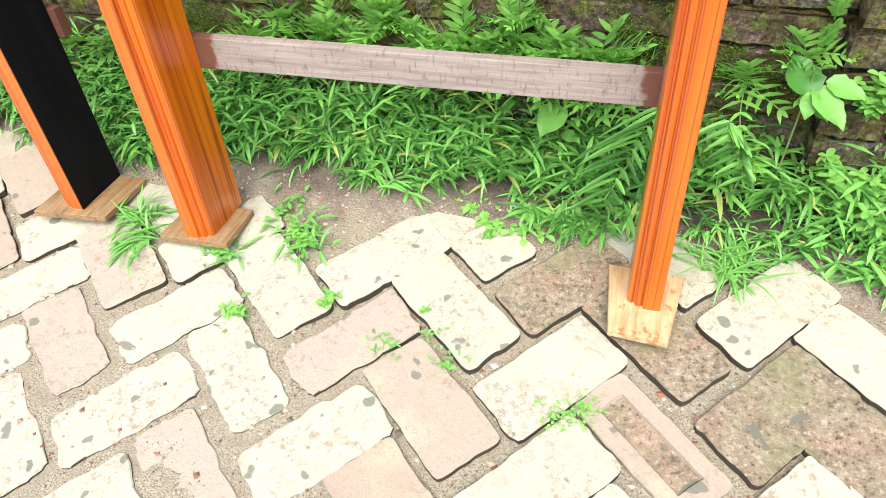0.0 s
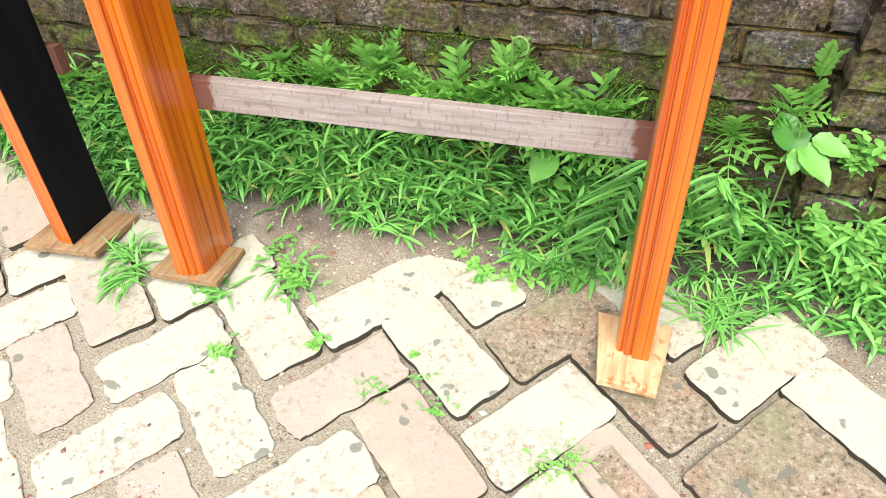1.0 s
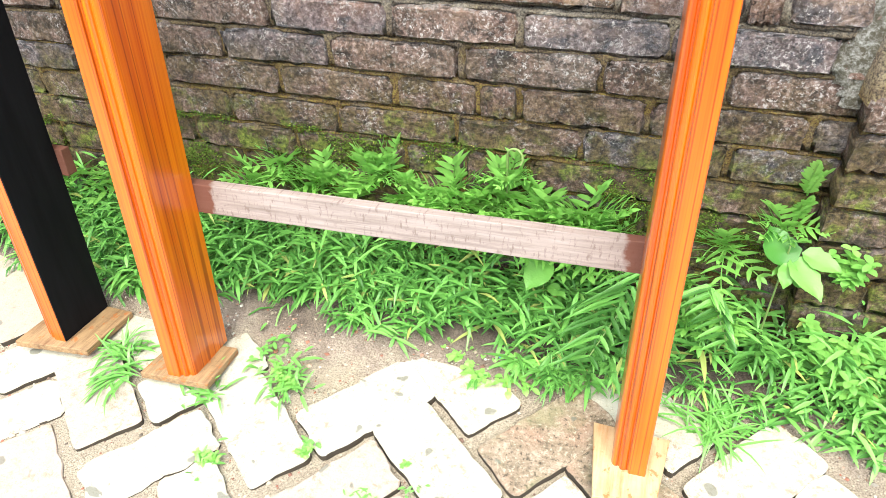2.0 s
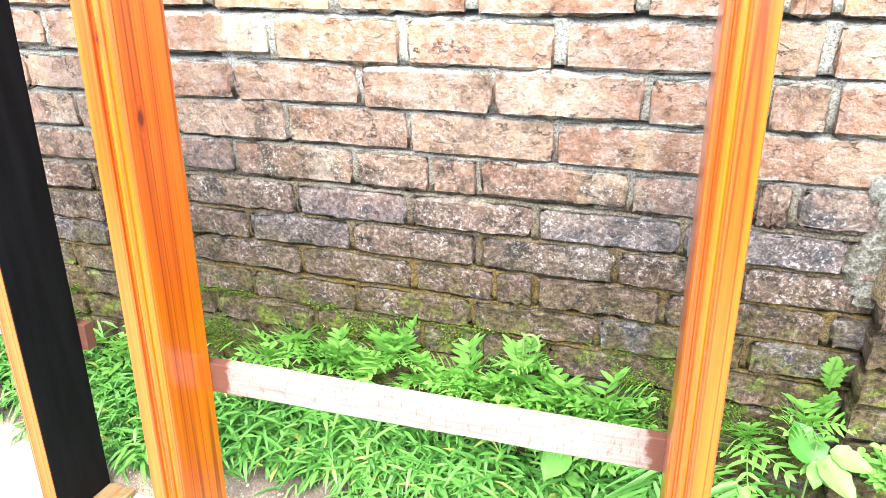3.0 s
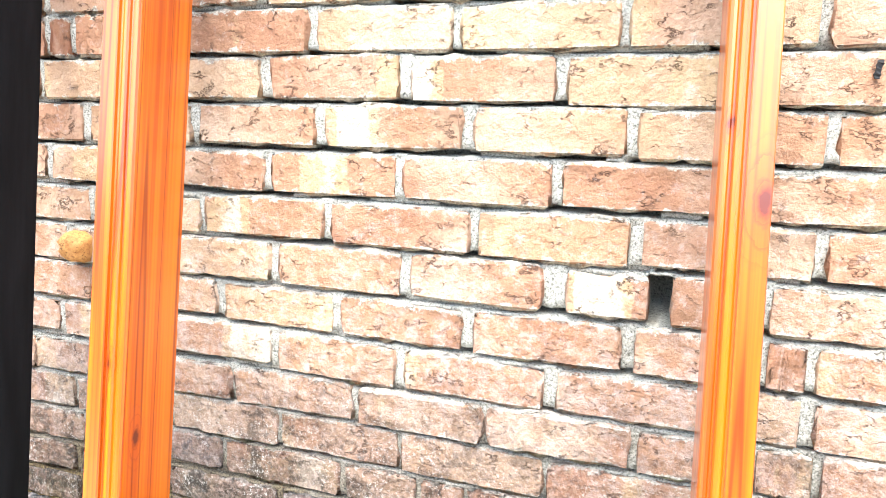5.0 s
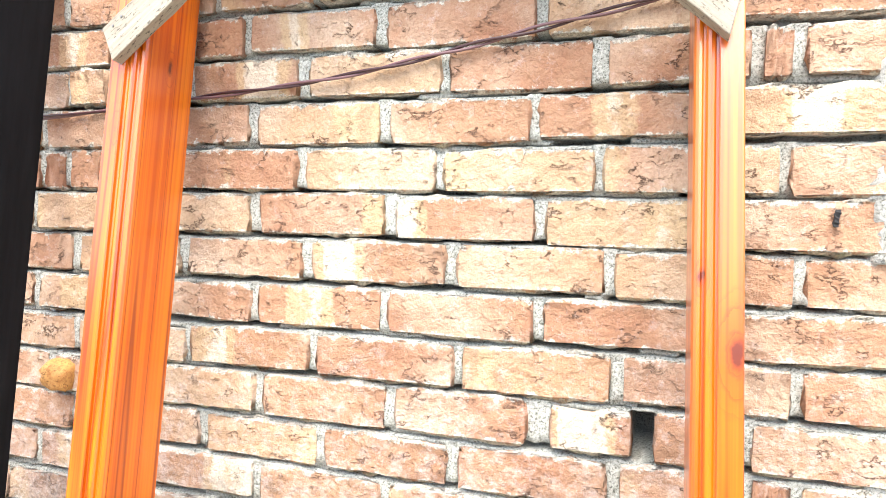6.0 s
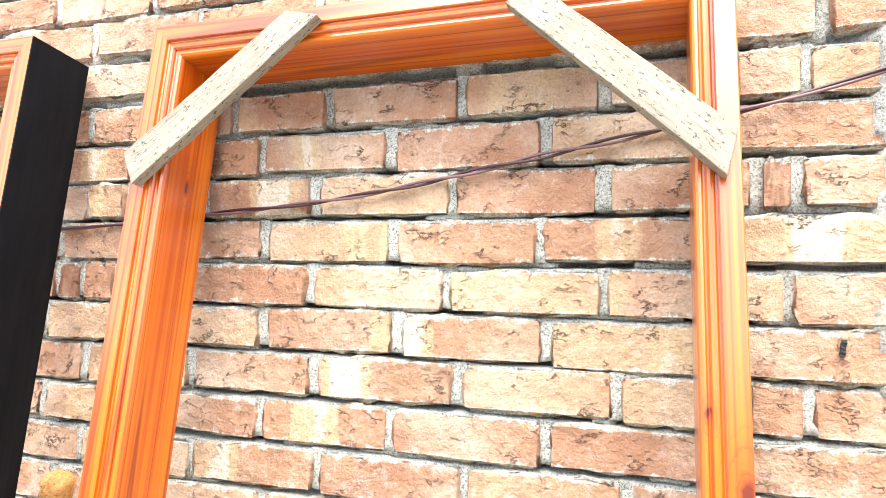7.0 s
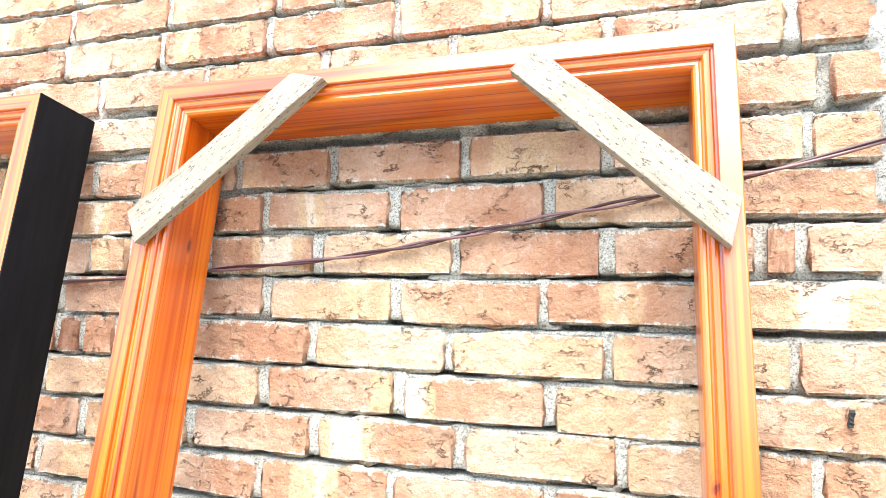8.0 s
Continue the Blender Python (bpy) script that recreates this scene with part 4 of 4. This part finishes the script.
for i, (x, z, n, size) in enumerate(((-0.170, 0.275, 9, 0.80), (-0.130, 0.295, 6, 0.70), (-0.060, 0.200, 7, 0.80), (0.000, 0.245, 10, 0.95), (0.055, 0.205, 8, 0.90), (0.120, 0.260, 10, 0.95),
                                     (0.142, 0.325, 5, 0.60), (0.205, 0.225, 10, 1.00), (0.245, 0.180, 8, 1.00), (0.295, 0.245, 9, 1.00), (0.350, 0.180, 8, 0.90), (-0.300, 0.230, 8, 0.85), (-0.230, 0.205, 8, 0.85), (-0.350, 0.200, 7, 0.80), (-0.090, 0.235, 8, 0.80), (0.085, 0.190, 8, 0.90), (0.170, 0.200, 8, 0.90), (0.325, 0.210, 8, 0.90), (-0.400, 0.270, 6, 0.75), (-0.480, 0.210, 7, 0.80))):
    fern(x, -0.016, z + 0.02, n + 2, size * 1.05, 1 + i, el=(10, 95))
fern(-0.770, -0.014, 0.200, 8, 0.80, 11, SMALL, el=(0, 70))
fern(-0.850, -0.014, 0.180, 9, 1.00, 12, el=(0, 70))
fern(-1.050, -0.014, 0.160, 9, 1.00, 13, el=(0, 70))
fern(0.480, -0.020, 0.150, 9, 1.00, 34, el=(10, 70))
fern(0.560, -0.020, 0.255, 8, 0.80, 35, el=(0, 75))
fern(0.645, -0.014, 0.310, 7, 0.70, 36, el=(10, 85))
fern(0.540, -0.060, 0.130, 8, 1.00, 37, el=(0, 60))
fern(0.672, -0.012, 0.330, 5, 0.80, 17, SMALL, az=(-2.2, -0.9), el=(60, 92), label="small ladder-like fern climbing a corner of the wall")
fern(0.676, -0.010, 0.385, 3, 0.85, 18, SMALL, az=(-1.9, -1.0), el=(78, 95), label="small ladder-like fern climbing a corner of the wall")

# the unrolled tip of a tall fern
cu = bpy.data.curves.new("crook", "CURVE")
cu.dimensions, cu.bevel_depth = "3D", 0.0026
sp = cu.splines.new("POLY")
sp.points.add(23)
for i, p in enumerate(sp.points):
    t = i / 23
    a = 4.0 * max(0.0, t - 0.5) / 0.5
    p.co = (0.128 + 0.006 * t + 0.015 * (1 - math.cos(a)), -0.03 - 0.02 * t, 0.31 + 0.10 * min(t, 0.5) / 0.5 + 0.018 * math.sin(a), 1)
cu.materials.append(STEM)
tagged(new("fern_crook", cu), "curled young fern crook rising over the leaves", "fern")


# ---- broad-leaved weeds ----
def big_leaf(ln, wide, seed, mat, teeth=0.05, name="leaf"):
    """A broad pointed leaf along +x, cupped along its rib and bent at the tip."""
    r = random.Random(seed)
    V, F = [], []
    rows = 9
    for i in range(rows + 1):
        t = i / rows
        w = wide / 2 * (math.sin(math.pi * t ** 0.75) ** 0.8 if 0 < t < 1 else 0.02)
        for s in (-1, -0.5, 0, 0.5, 1):
            e = 1 + (teeth * (1 if i % 2 else -1) if abs(s) == 1 else 0)
            V.append(Vector((ln * t, s * w * e, (0.16 + (0.10 if i % 2 else 0.0)) * abs(s) * w - 0.28 * ln * t * t + r.gauss(0, 0.0012) + 0.004 * math.sin(9 * t) * abs(s))))
    for i in range(rows):
        for s in range(4):
            a = i * 5 + s
            F.append((a, a + 5, a + 6, a + 1))
    return mesh_of(name, V, F, mat, True)


def stem_between(parent, a, b, thick=0.0022):
    bm = bmesh.new()
    d = Vector(b) - Vector(a)
    bmesh.ops.create_cone(bm, cap_ends=True, segments=6, radius1=thick, radius2=thick * 0.7, depth=d.length)
    ob = part("stem", bm, STEM, parent)
    ob.matrix_basis = Matrix.Translation((Vector(a) + Vector(b)) / 2) @ d.to_track_quat("Z", "Y").to_matrix().to_4x4()
    return ob


def leaf_at(parent, me, at, az, el, roll=0, size=1.0, label=""):
    m = Matrix.Translation(at) @ Euler((0, 0, radians(az))).to_matrix().to_4x4() @ Euler((0, -radians(el), 0)).to_matrix().to_4x4() @ Matrix.Rotation(radians(roll), 4, "X")
    return child("leaf", me, parent, m @ Matrix.Diagonal((size, size, size, 1)), label)


weed = tagged(new("broadleaf_weed"), "broad-leaved weed with one dark and several light leaves", "weed")
weed.matrix_basis = pose(0.664, -0.062, 0.128) @ Matrix.Scale(0.84, 4)
dark_leaf, pale_leaf, mid_leaf = big_leaf(0.10, 0.088, 1, DEEP), big_leaf(0.10, 0.058, 2, BROAD), big_leaf(0.06, 0.040, 3, BROAD)
stem_between(weed, (0, 0, -0.15), (-0.008, -0.03, 0.235), 0.003)
leaf_at(weed, dark_leaf, (-0.010, -0.050, 0.195), 118, 46, 0, 0.92, "large dark green leaf")
leaf_at(weed, pale_leaf, (0.000, -0.030, 0.205), -48, -12, 8, 1.05, "long pale green leaf")
leaf_at(weed, pale_leaf, (0.020, -0.020, 0.215), -18, -2, 25, 0.85)
leaf_at(weed, mid_leaf, (-0.002, -0.045, 0.205), -95, -40, 0, 0.95)
leaf_at(weed, mid_leaf, (-0.004, -0.040, 0.190), -150, -20, 10, 0.6)
leaf_at(weed, mid_leaf, (0.000, -0.025, 0.245), -60, 50, 0, 0.8)
leaf_at(weed, mid_leaf, (0.010, -0.020, 0.150), -30, -10, 0, 0.8)

weed2 = tagged(new("broadleaf_weed"), "single large pale round leaf above the grass", "weed")
weed2.matrix_basis = pose(0.225, -0.100, 0.02)
stem_between(weed2, (0, 0.02, 0), (0, 0.0, 0.15))
leaf_at(weed2, big_leaf(0.075, 0.064, 5, BROAD), (0.005, 0.012, 0.178), -115, -10, 0, 1.0)
leaf_at(weed2, mid_leaf, (0.01, 0.0, 0.12), -30, 10, 0, 0.8)


def small_herb(x, y, z, n, spread, tall, seed, label, size=1.0, group="small herbs by the wall"):
    """A bushy herb of many small oval leaves in threes, one mesh for each shoot."""
    r = random.Random(seed)
    root = tagged(new("herb"), label, "herb", group)
    root.matrix_basis = pose(x, y, z) @ Matrix.Scale(size, 4)
    for s in range(n):
        V, F, last = [], [], 0
        top = Vector((r.gauss(0, spread), r.gauss(-0.2 * spread, spread * 0.6), tall * r.uniform(0.45, 1.1)))
        V += [Vector((0, 0, -0.01)), Vector((0.001, 0, -0.01))]
        for q in range(5):
            p = top * (0.35 + 0.65 * q / 4)
            a0 = r.uniform(0, 6.3)
            node = len(V)
            V += [p, p + Vector((0.0012, 0.0006, 0))]
            F.append((node, node + 1, last + 1, last))
            last = node
            for w in range(3):
                add_leaf(V, F, p, heading(a0 + w * 2.1 + r.gauss(0, 0.2), r.uniform(-0.1, 0.5)), UP, r.uniform(0.016, 0.027), r.uniform(0.011, 0.016), 0.2, 0.12, OVAL, node)
        child("shoot", mesh_of("shoot", V, F, BROAD if r.random() < 0.6 else FERN, True), root)
    return root


small_herb(0.865, -0.130, 0.01, 22, 0.060, 0.120, 1, "bushy herb of small oval leaves beside the paving")
small_herb(0.960, -0.110, 0.01, 18, 0.060, 0.120, 2, "bushy herb of small oval leaves beside the paving")
small_herb(0.770, -0.075, 0.24, 7, 0.030, 0.085, 3, "small round-leaved herb growing from the wall pier")
small_herb(0.800, -0.085, 0.06, 14, 0.050, 0.080, 4, "low yellowish herb at the foot of the pier")
small_herb(-0.800, -0.040, 0.16, 10, 0.050, 0.110, 5, "round-leaved herb at the foot of the wall")
for k, (x, y, n, size) in enumerate(((-0.325, -0.591, 7, 0.5), (-0.143, -0.528, 6, 0.42), (0.374, -0.623, 6, 0.26), (0.350, -0.645, 6, 0.22), (-0.262, -0.392, 9, 0.5), (-0.290, -0.360, 7, 0.45), (0.055, -0.500, 5, 0.3), (0.127, -0.605, 4, 0.3))):
    small_herb(x, y, -0.009, n, 0.026, 0.055, 20 + k, "tiny clover-like herb rooted in a paving joint", size, "herbs in the paving joints")

# a palm-like frond of long narrow leaflets
palm = tagged(new("palm_seedling"), "feathery palm-like frond of long narrow dark leaflets", "palm seedling")
palm.matrix_basis = pose(0.420, -0.128, 0.040)
ribs = (((0.01, 0.01, 0.215), (-0.075, -0.105, 0.06)), ((0.115, 0.0, 0.20), (0.165, -0.055, 0.12)))
for k, (a, b) in enumerate(ribs):
    a, b = Vector(a), Vector(b)
    V, F = [], []
    rp = random.Random(40 + k)
    for q in range(13):
        t = q / 12
        p = a.lerp(b, t) + UP * (0.03 * math.sin(math.pi * t))
        for s, ang in ((-1, -2.60), (1, -1.25)):
            way = heading(ang + rp.gauss(0, 0.06) + (0.35 * t if s > 0 else -0.1 * t), rp.uniform(-0.30, -0.02))
            ln = ((0.135, 0.055), (0.080, 0.050))[k][s > 0] * (1 - 0.35 * t)
            add_leaf(V, F, p, way, UP, ln, 0.0098, 0.15, 0.22, LONG)
    child("frond", mesh_of("frond", V, F, GRASS, True), palm)
    stem_between(palm, a, b, 0.0016)
stem_between(palm, (0.05, 0.03, -0.02), ribs[0][0])
stem_between(palm, (0.05, 0.03, -0.02), ribs[1][0])

# ---- moss cushions on the lowest courses ----
V, F = [], []
rm = random.Random(5)
made = 0
while made < 30000:
    x, z = rm.uniform(-1.3, 0.66), rm.uniform(0.12, 0.40)
    keep = noise.noise(Vector((x * 7.5, z * 20, 4.4))) + noise.noise(Vector((x * 23, z * 40, 9.4))) * 0.5
    spot = 0.75 * math.exp(-((x + 0.29) / 0.15) ** 2 - ((z - 0.30) / 0.06) ** 2) + 0.60 * math.exp(-((x - 0.36) / 0.11) ** 2 - ((z - 0.25) / 0.06) ** 2)
    if keep + spot < 0.20 + rm.gauss(0, 0.10) + 0.9 * max(0.0, z - 0.30):
        continue
    made += 1
    out = rm.uniform(0.0, 0.013) * min(1.0, (keep + spot) * 1.4)
    add_leaf(V, F, Vector((x, -out, z)), heading(rm.gauss(-math.pi / 2, 0.8), rm.uniform(-0.2, 1.2)), UP, rm.uniform(0.003, 0.006), rm.uniform(0.0022, 0.0036), 0.2, 0.1, ((0.0, 0.7), (0.6, 0.8)))
tagged(new("moss", mesh_of("moss", V, F, MOSS, True)), "green moss cushions on the lowest brick courses", "moss", kind="stuff")

# ---- litter ----
bm = bmesh.new()
bmesh.ops.create_icosphere(bm, subdivisions=1, radius=0.007)
for v in bm.verts:
    v.co = Vector((v.co.x * 1.3, v.co.y, v.co.z * 0.4)) * random.uniform(0.8, 1.2)
me = bpy.data.meshes.new("plastic_scrap")
bm.to_mesh(me)
bm.free()
me.materials.append(BLUE)
scrap = tagged(new("plastic_scrap", me), "small crumpled scrap of blue plastic on the soil", "litter")
scrap.matrix_basis = pose(0.165, -0.212, ground_z(0.165, -0.212) + 0.010)

# pebbles and brick grit in the joints and on the bare soil
V, F = [], []
rp = random.Random(77)
for _ in range(9000):
    x, y = rp.uniform(-1.3, 1.1), rp.uniform(-1.15, -0.2)
    s = rp.uniform(0.0014, 0.0038) * (2.2 if rp.random() < 0.12 else 1)
    z = ground_z(x, y) + s * 0.3
    i = len(V)
    V += [Vector((x + s * q[0] * rp.uniform(0.7, 1.3), y + s * q[1] * rp.uniform(0.7, 1.3), z + s * q[2] * 0.7)) for q in ((1, 0, 0), (-1, 0, 0), (0, 1, 0), (0, -1, 0), (0, 0, 1), (0, 0, -1))]
    F += [(i + a, i + b, i + c) for a, b, c in ((0, 2, 4), (2, 1, 4), (1, 3, 4), (3, 0, 4), (2, 0, 5), (1, 2, 5), (3, 1, 5), (0, 3, 5))]
tagged(new("grit", mesh_of("grit", V, F, GRIT)), "small stones and brick grit in the joints", "gravel", kind="stuff")

# ---- wall pier and cement smears ----
pier = new("wall_pier", box_mesh("wall_pier", 0.712, 1.30, -0.035, 0.0, -0.2, 0.60, MORTAR))
tagged(pier, "low projecting brick pier on the wall, dark and mossy", "pier", kind="structure")
V, F = [], []
nx, nz = 46, 14
for j in range(nz + 1):
    for i in range(nx + 1):
        x, z = 0.690 + 0.62 * i / nx, 0.585 + 0.20 * j / nz
        y = -0.050 + 0.062 * (j / nz) ** 0.8 + 0.008 * noise.noise(Vector((x * 22, z * 22, 1.0))) + 0.004 * noise.noise(Vector((x * 70, z * 70, 1.0)))
        if i == 0:
            y = 0.02
        V.append((x, y, z))
        if i < nx and j < nz:
            a = j * (nx + 1) + i
            F.append((a, a + 1, a + nx + 2, a + nx + 1))
child("mortar_fillet", mesh_of("mortar_fillet", V, F, MORTAR, True), pier)

V, F = [], []
xs2, zs2 = np.arange(0.52, 1.02, 0.010), np.arange(0.56, 2.58, 0.010)
for z in zs2:
    for x in xs2:
        if z > 1.42:
            edge = 0.648 + (0.05 if 1.58 < z < 1.62 or z > 2.10 else 0.0)
        elif z > 0.93:
            edge = 0.72 + 0.5 * min(1.0, abs(z - 1.38) * 4) if z > 1.12 else 0.665
        else:
            edge = 0.672 + 0.10 * (z - 0.75)
        n1 = noise.noise(Vector((x * 15, z * 15, 30.0))) * (0.020 if z > 1.42 else 0.06) + noise.noise(Vector((x * 60, z * 60, 31.0))) * 0.012
        inside = x - edge + n1
        rough = noise.noise(Vector((x * 40, z * 40, 33.0)))
        y = (-0.008 + 0.004 * rough if z > 1.42 or z < 0.93 else 0.0005 + 0.006 * rough) if inside > 0 else min(0.03, 0.002 - inside * 1.2)
        V.append((x, y, z))
n = len(xs2)
F = [(j * n + i, j * n + i + 1, j * n + i + n + 1, j * n + i + n) for j in range(len(zs2) - 1) for i in range(n - 1)]
child("cement_smear", mesh_of("cement_smear", V, F, CEMENT, True), wall, label="rough whitish cement smeared over the brick ends")
bm = board((0.007, 0.003, 0.026), 0.001, 0.0008)
ob = part("scorch_mark", bm, CHARCOAL, wall, "short black vertical mark")
ob.matrix_basis = pose(0.600, -0.0115, 1.482, 0, 4, 0)

# ---- paving bricks in herringbone ----
pavement = new("pavement", box_mesh("pavement", -3.4, 3.2, -3.4, -0.20, -0.075, -0.045, SOIL))
tagged(pavement, "worn pale brick paving laid in herringbone", "paving", kind="structure")
TURN = radians(51)


def paver_outline(ln, wd, rnd, worn):
    """A rectangle with rounded corners and a chipped, wandering edge."""
    pts = []
    off = rnd.uniform(0, 90)
    for cx, cy, ax, ay, k in ((-1, -1, 1, 0, 22), (1, -1, 0, 1, 12), (1, 1, -1, 0, 22), (-1, 1, 0, -1, 12)):
        for i in range(k):
            x, y = (cx + ax * 2 * i / k) * ln / 2, (cy + ay * 2 * i / k) * wd / 2
            near = max(0.0, 1 - (math.hypot(abs(x) - ln / 2, abs(y) - wd / 2)) / 0.012)
            pull = near * (0.0015 + 0.0045 * worn)
            x -= math.copysign(pull, x)
            y -= math.copysign(pull, y)
            w = (0.0022 + 0.0085 * worn) * noise.noise(Vector((x * 26, y * 26, off))) + (0.0014 + 0.0024 * worn) * noise.noise(Vector((x * 95, y * 95, off)))
            d = math.hypot(x, y)
            pts.append((x + x / d * w, y + y / d * w))
    return pts


def paver_mesh(seed, ln, wd, worn):
    rnd = random.Random(seed)
    bm = outline_bm(paver_outline(ln, wd, rnd, worn), -0.045, 0.0, 0.0016 if worn < 0.5 else 0.0024)
    bmesh.ops.recalc_face_normals(bm, faces=bm.faces)
    # sides get the dark flank colour, which draws the shade line in the joints
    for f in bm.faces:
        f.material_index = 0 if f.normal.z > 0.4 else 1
    me = bpy.data.meshes.new("paver")
    bm.to_mesh(me)
    bm.free()
    me.materials.append(PAVER)
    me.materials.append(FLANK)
    return me


def frogged_mesh():
    bm = outline_bm(paver_outline(0.250, 0.112, random.Random(3), 0.2), -0.045, 0.0, 0.003)
    bmesh.ops.recalc_face_normals(bm, faces=bm.faces)
    top = max(bm.faces, key=lambda f: f.calc_center_median().z)
    bmesh.ops.delete(bm, geom=[top], context="FACES_ONLY")
    ring = [v for v in bm.verts if v.co.z > -0.0005]
    ring.sort(key=lambda v: math.atan2(v.co.y, v.co.x))
    inner = [bm.verts.new((v.co.x * 0.74, max(-0.026, min(0.026, v.co.y * 0.6)), -0.0005)) for v in ring]
    floor_ = [bm.verts.new((v.co.x * 0.97, v.co.y * 0.93, -0.007)) for v in inner]
    n = len(ring)
    for a, b in ((ring, inner), (inner, floor_)):
        for i in range(n):
            bm.faces.new((a[i], a[(i + 1) % n], b[(i + 1) % n], b[i]))
    low = bm.faces.new(floor_)
    bmesh.ops.recalc_face_normals(bm, faces=bm.faces)
    low.material_index = 1
    me = bpy.data.meshes.new("paver")
    bm.to_mesh(me)
    bm.free()
    me.materials.append(PAVER_PINK)
    me.materials.append(PAVER_DARK)
    return me


SOUND = [paver_mesh(s, 0.263, 0.130, 0.42) for s in range(14)]
WORN = [paver_mesh(50 + s, 0.254, 0.118, 1.0) for s in range(14)]
rpv = random.Random(31)
DAMP = {(1, 1, 0), (0, 1, 1), (0, 2, 0), (-1, 2, 1), (2, 1, 0)}   # pavers that stay dark and damp
PINK = {(0, 0, 0), (-1, 0, 1), (0, -2, 1), (-1, -2, 1), (-2, -1, 1), (1, -3, 1), (-2, 0, 1), (0, -3, 1)}
FV, FF = [], []
cu_, su_ = math.cos(TURN), math.sin(TURN)
for i in range(-24, 25):
    for j in range(-14, 15):
        for k in (0, 1):
            u = -0.504 + 0.152 * i + 0.252 * j + 0.197 * k
            v = -0.330 + 0.142 * i - 0.276 * j - 0.050 * k
            x, y = u * cu_ - v * su_, u * su_ + v * cu_
            if not (-3.2 < x < 3.0 and -3.2 < y) or paved(x, y) < 0.02 or (i, j, k) == (1, -1, 1):
                continue
            near = -1.55 < x < 1.35 and y > -1.45
            rot = TURN + (math.pi / 2 if k else 0) + rpv.gauss(0, 0.018)
            z = -0.002 + rpv.uniform(-0.003, 0.003)
            if near:
                worn = x < 0.03 and y < -0.57
                me = rpv.choice(WORN if worn else SOUND)
                m = Matrix.LocRotScale((x, y, z), Euler((rpv.gauss(0, 0.010), rpv.gauss(0, 0.010), rot)), (rpv.uniform(0.97, 1.03), rpv.uniform(0.95, 1.04), 1))
                ob = child("paver", frogged_mesh() if (i, j, k) == (-1, 1, 1) else me, pavement, m)
                if (i, j, k) in DAMP or (x > 0.95 and rpv.random() < 0.5):
                    ob.material_slots[0].link = "OBJECT"
                    ob.material_slots[0].material = PAVER_DARK
                elif (i, j, k) in PINK or abs(i) + abs(j) > 4 and rpv.random() < 0.3:
                    ob.material_slots[0].link = "OBJECT"
                    ob.material_slots[0].material = PAVER_PINK
            else:
                b = len(FV)
                c, s = math.cos(rot), math.sin(rot)
                for zz, q in ((-0.045, 0), (z - 0.003, 0), (z, 0.003)):
                    for px, py in ((-0.128 + q, -0.062 + q), (0.128 - q, -0.062 + q), (0.128 - q, 0.062 - q), (-0.128 + q, 0.062 - q)):
                        FV.append((x + px * c - py * s, y + px * s + py * c, zz))
                for r0 in (0, 4):
                    for q in range(4):
                        FF.append((b + r0 + q, b + r0 + (q + 1) % 4, b + r0 + 4 + (q + 1) % 4, b + r0 + 4 + q))
                FF.append((b + 8, b + 9, b + 10, b + 11))
tagged(child("paving", mesh_of("paving", FV, FF, PAVER), pavement), kind="stuff")

# ---- single bricks of the wall ----
for k in range(WALL_LO, 18):
    for a, b in course_bricks(k, X0, X1):
        if b < X0 or a > X1:
            continue
        tall = 0.0755 if k > -6 else 0.0680
        lay_brick(wall, a, b, k, -0.006 if k == 0 and 0.15 < a < 0.4 else 0.0, tall, rnd_wall.choice(RAGGED) if k < -4 else None)
stub_bm = bmesh.new()
bmesh.ops.create_icosphere(stub_bm, subdivisions=3, radius=1.0)
for v in stub_bm.verts:
    d = v.co.normalized()
    q = 1 / max(abs(d.x), abs(d.y), abs(d.z)) ** 0.72
    q *= 1 + 0.16 * noise.noise(d * 2.1 + Vector((4, 1, 2))) + 0.05 * noise.noise(d * 6)
    v.co = Vector((d.x * 0.031, d.y * 0.045, d.z * 0.030)) * q
stub = part("brick", stub_bm, STUB, wall, "broken yellow-orange brick end standing out of the wall")
for face in stub.data.polygons:
    face.use_smooth = True
stub.matrix_basis = pose(-0.826, -0.002, course_z(0) + course_sag(-0.826, 0) - 0.001, 4, 8, 6)
for k in range(-14, -6):
    first = 0.706 + (0.0 if k % 2 else -0.002)
    cuts = (first, first + (0.235 if k % 2 else 0.12), first + 0.365, first + 0.60)
    for a, b in zip(cuts, cuts[1:]):
        lay_brick(pier, a, b - 0.008, k, -0.046, 0.070, rnd_wall.choice(RAGGED))
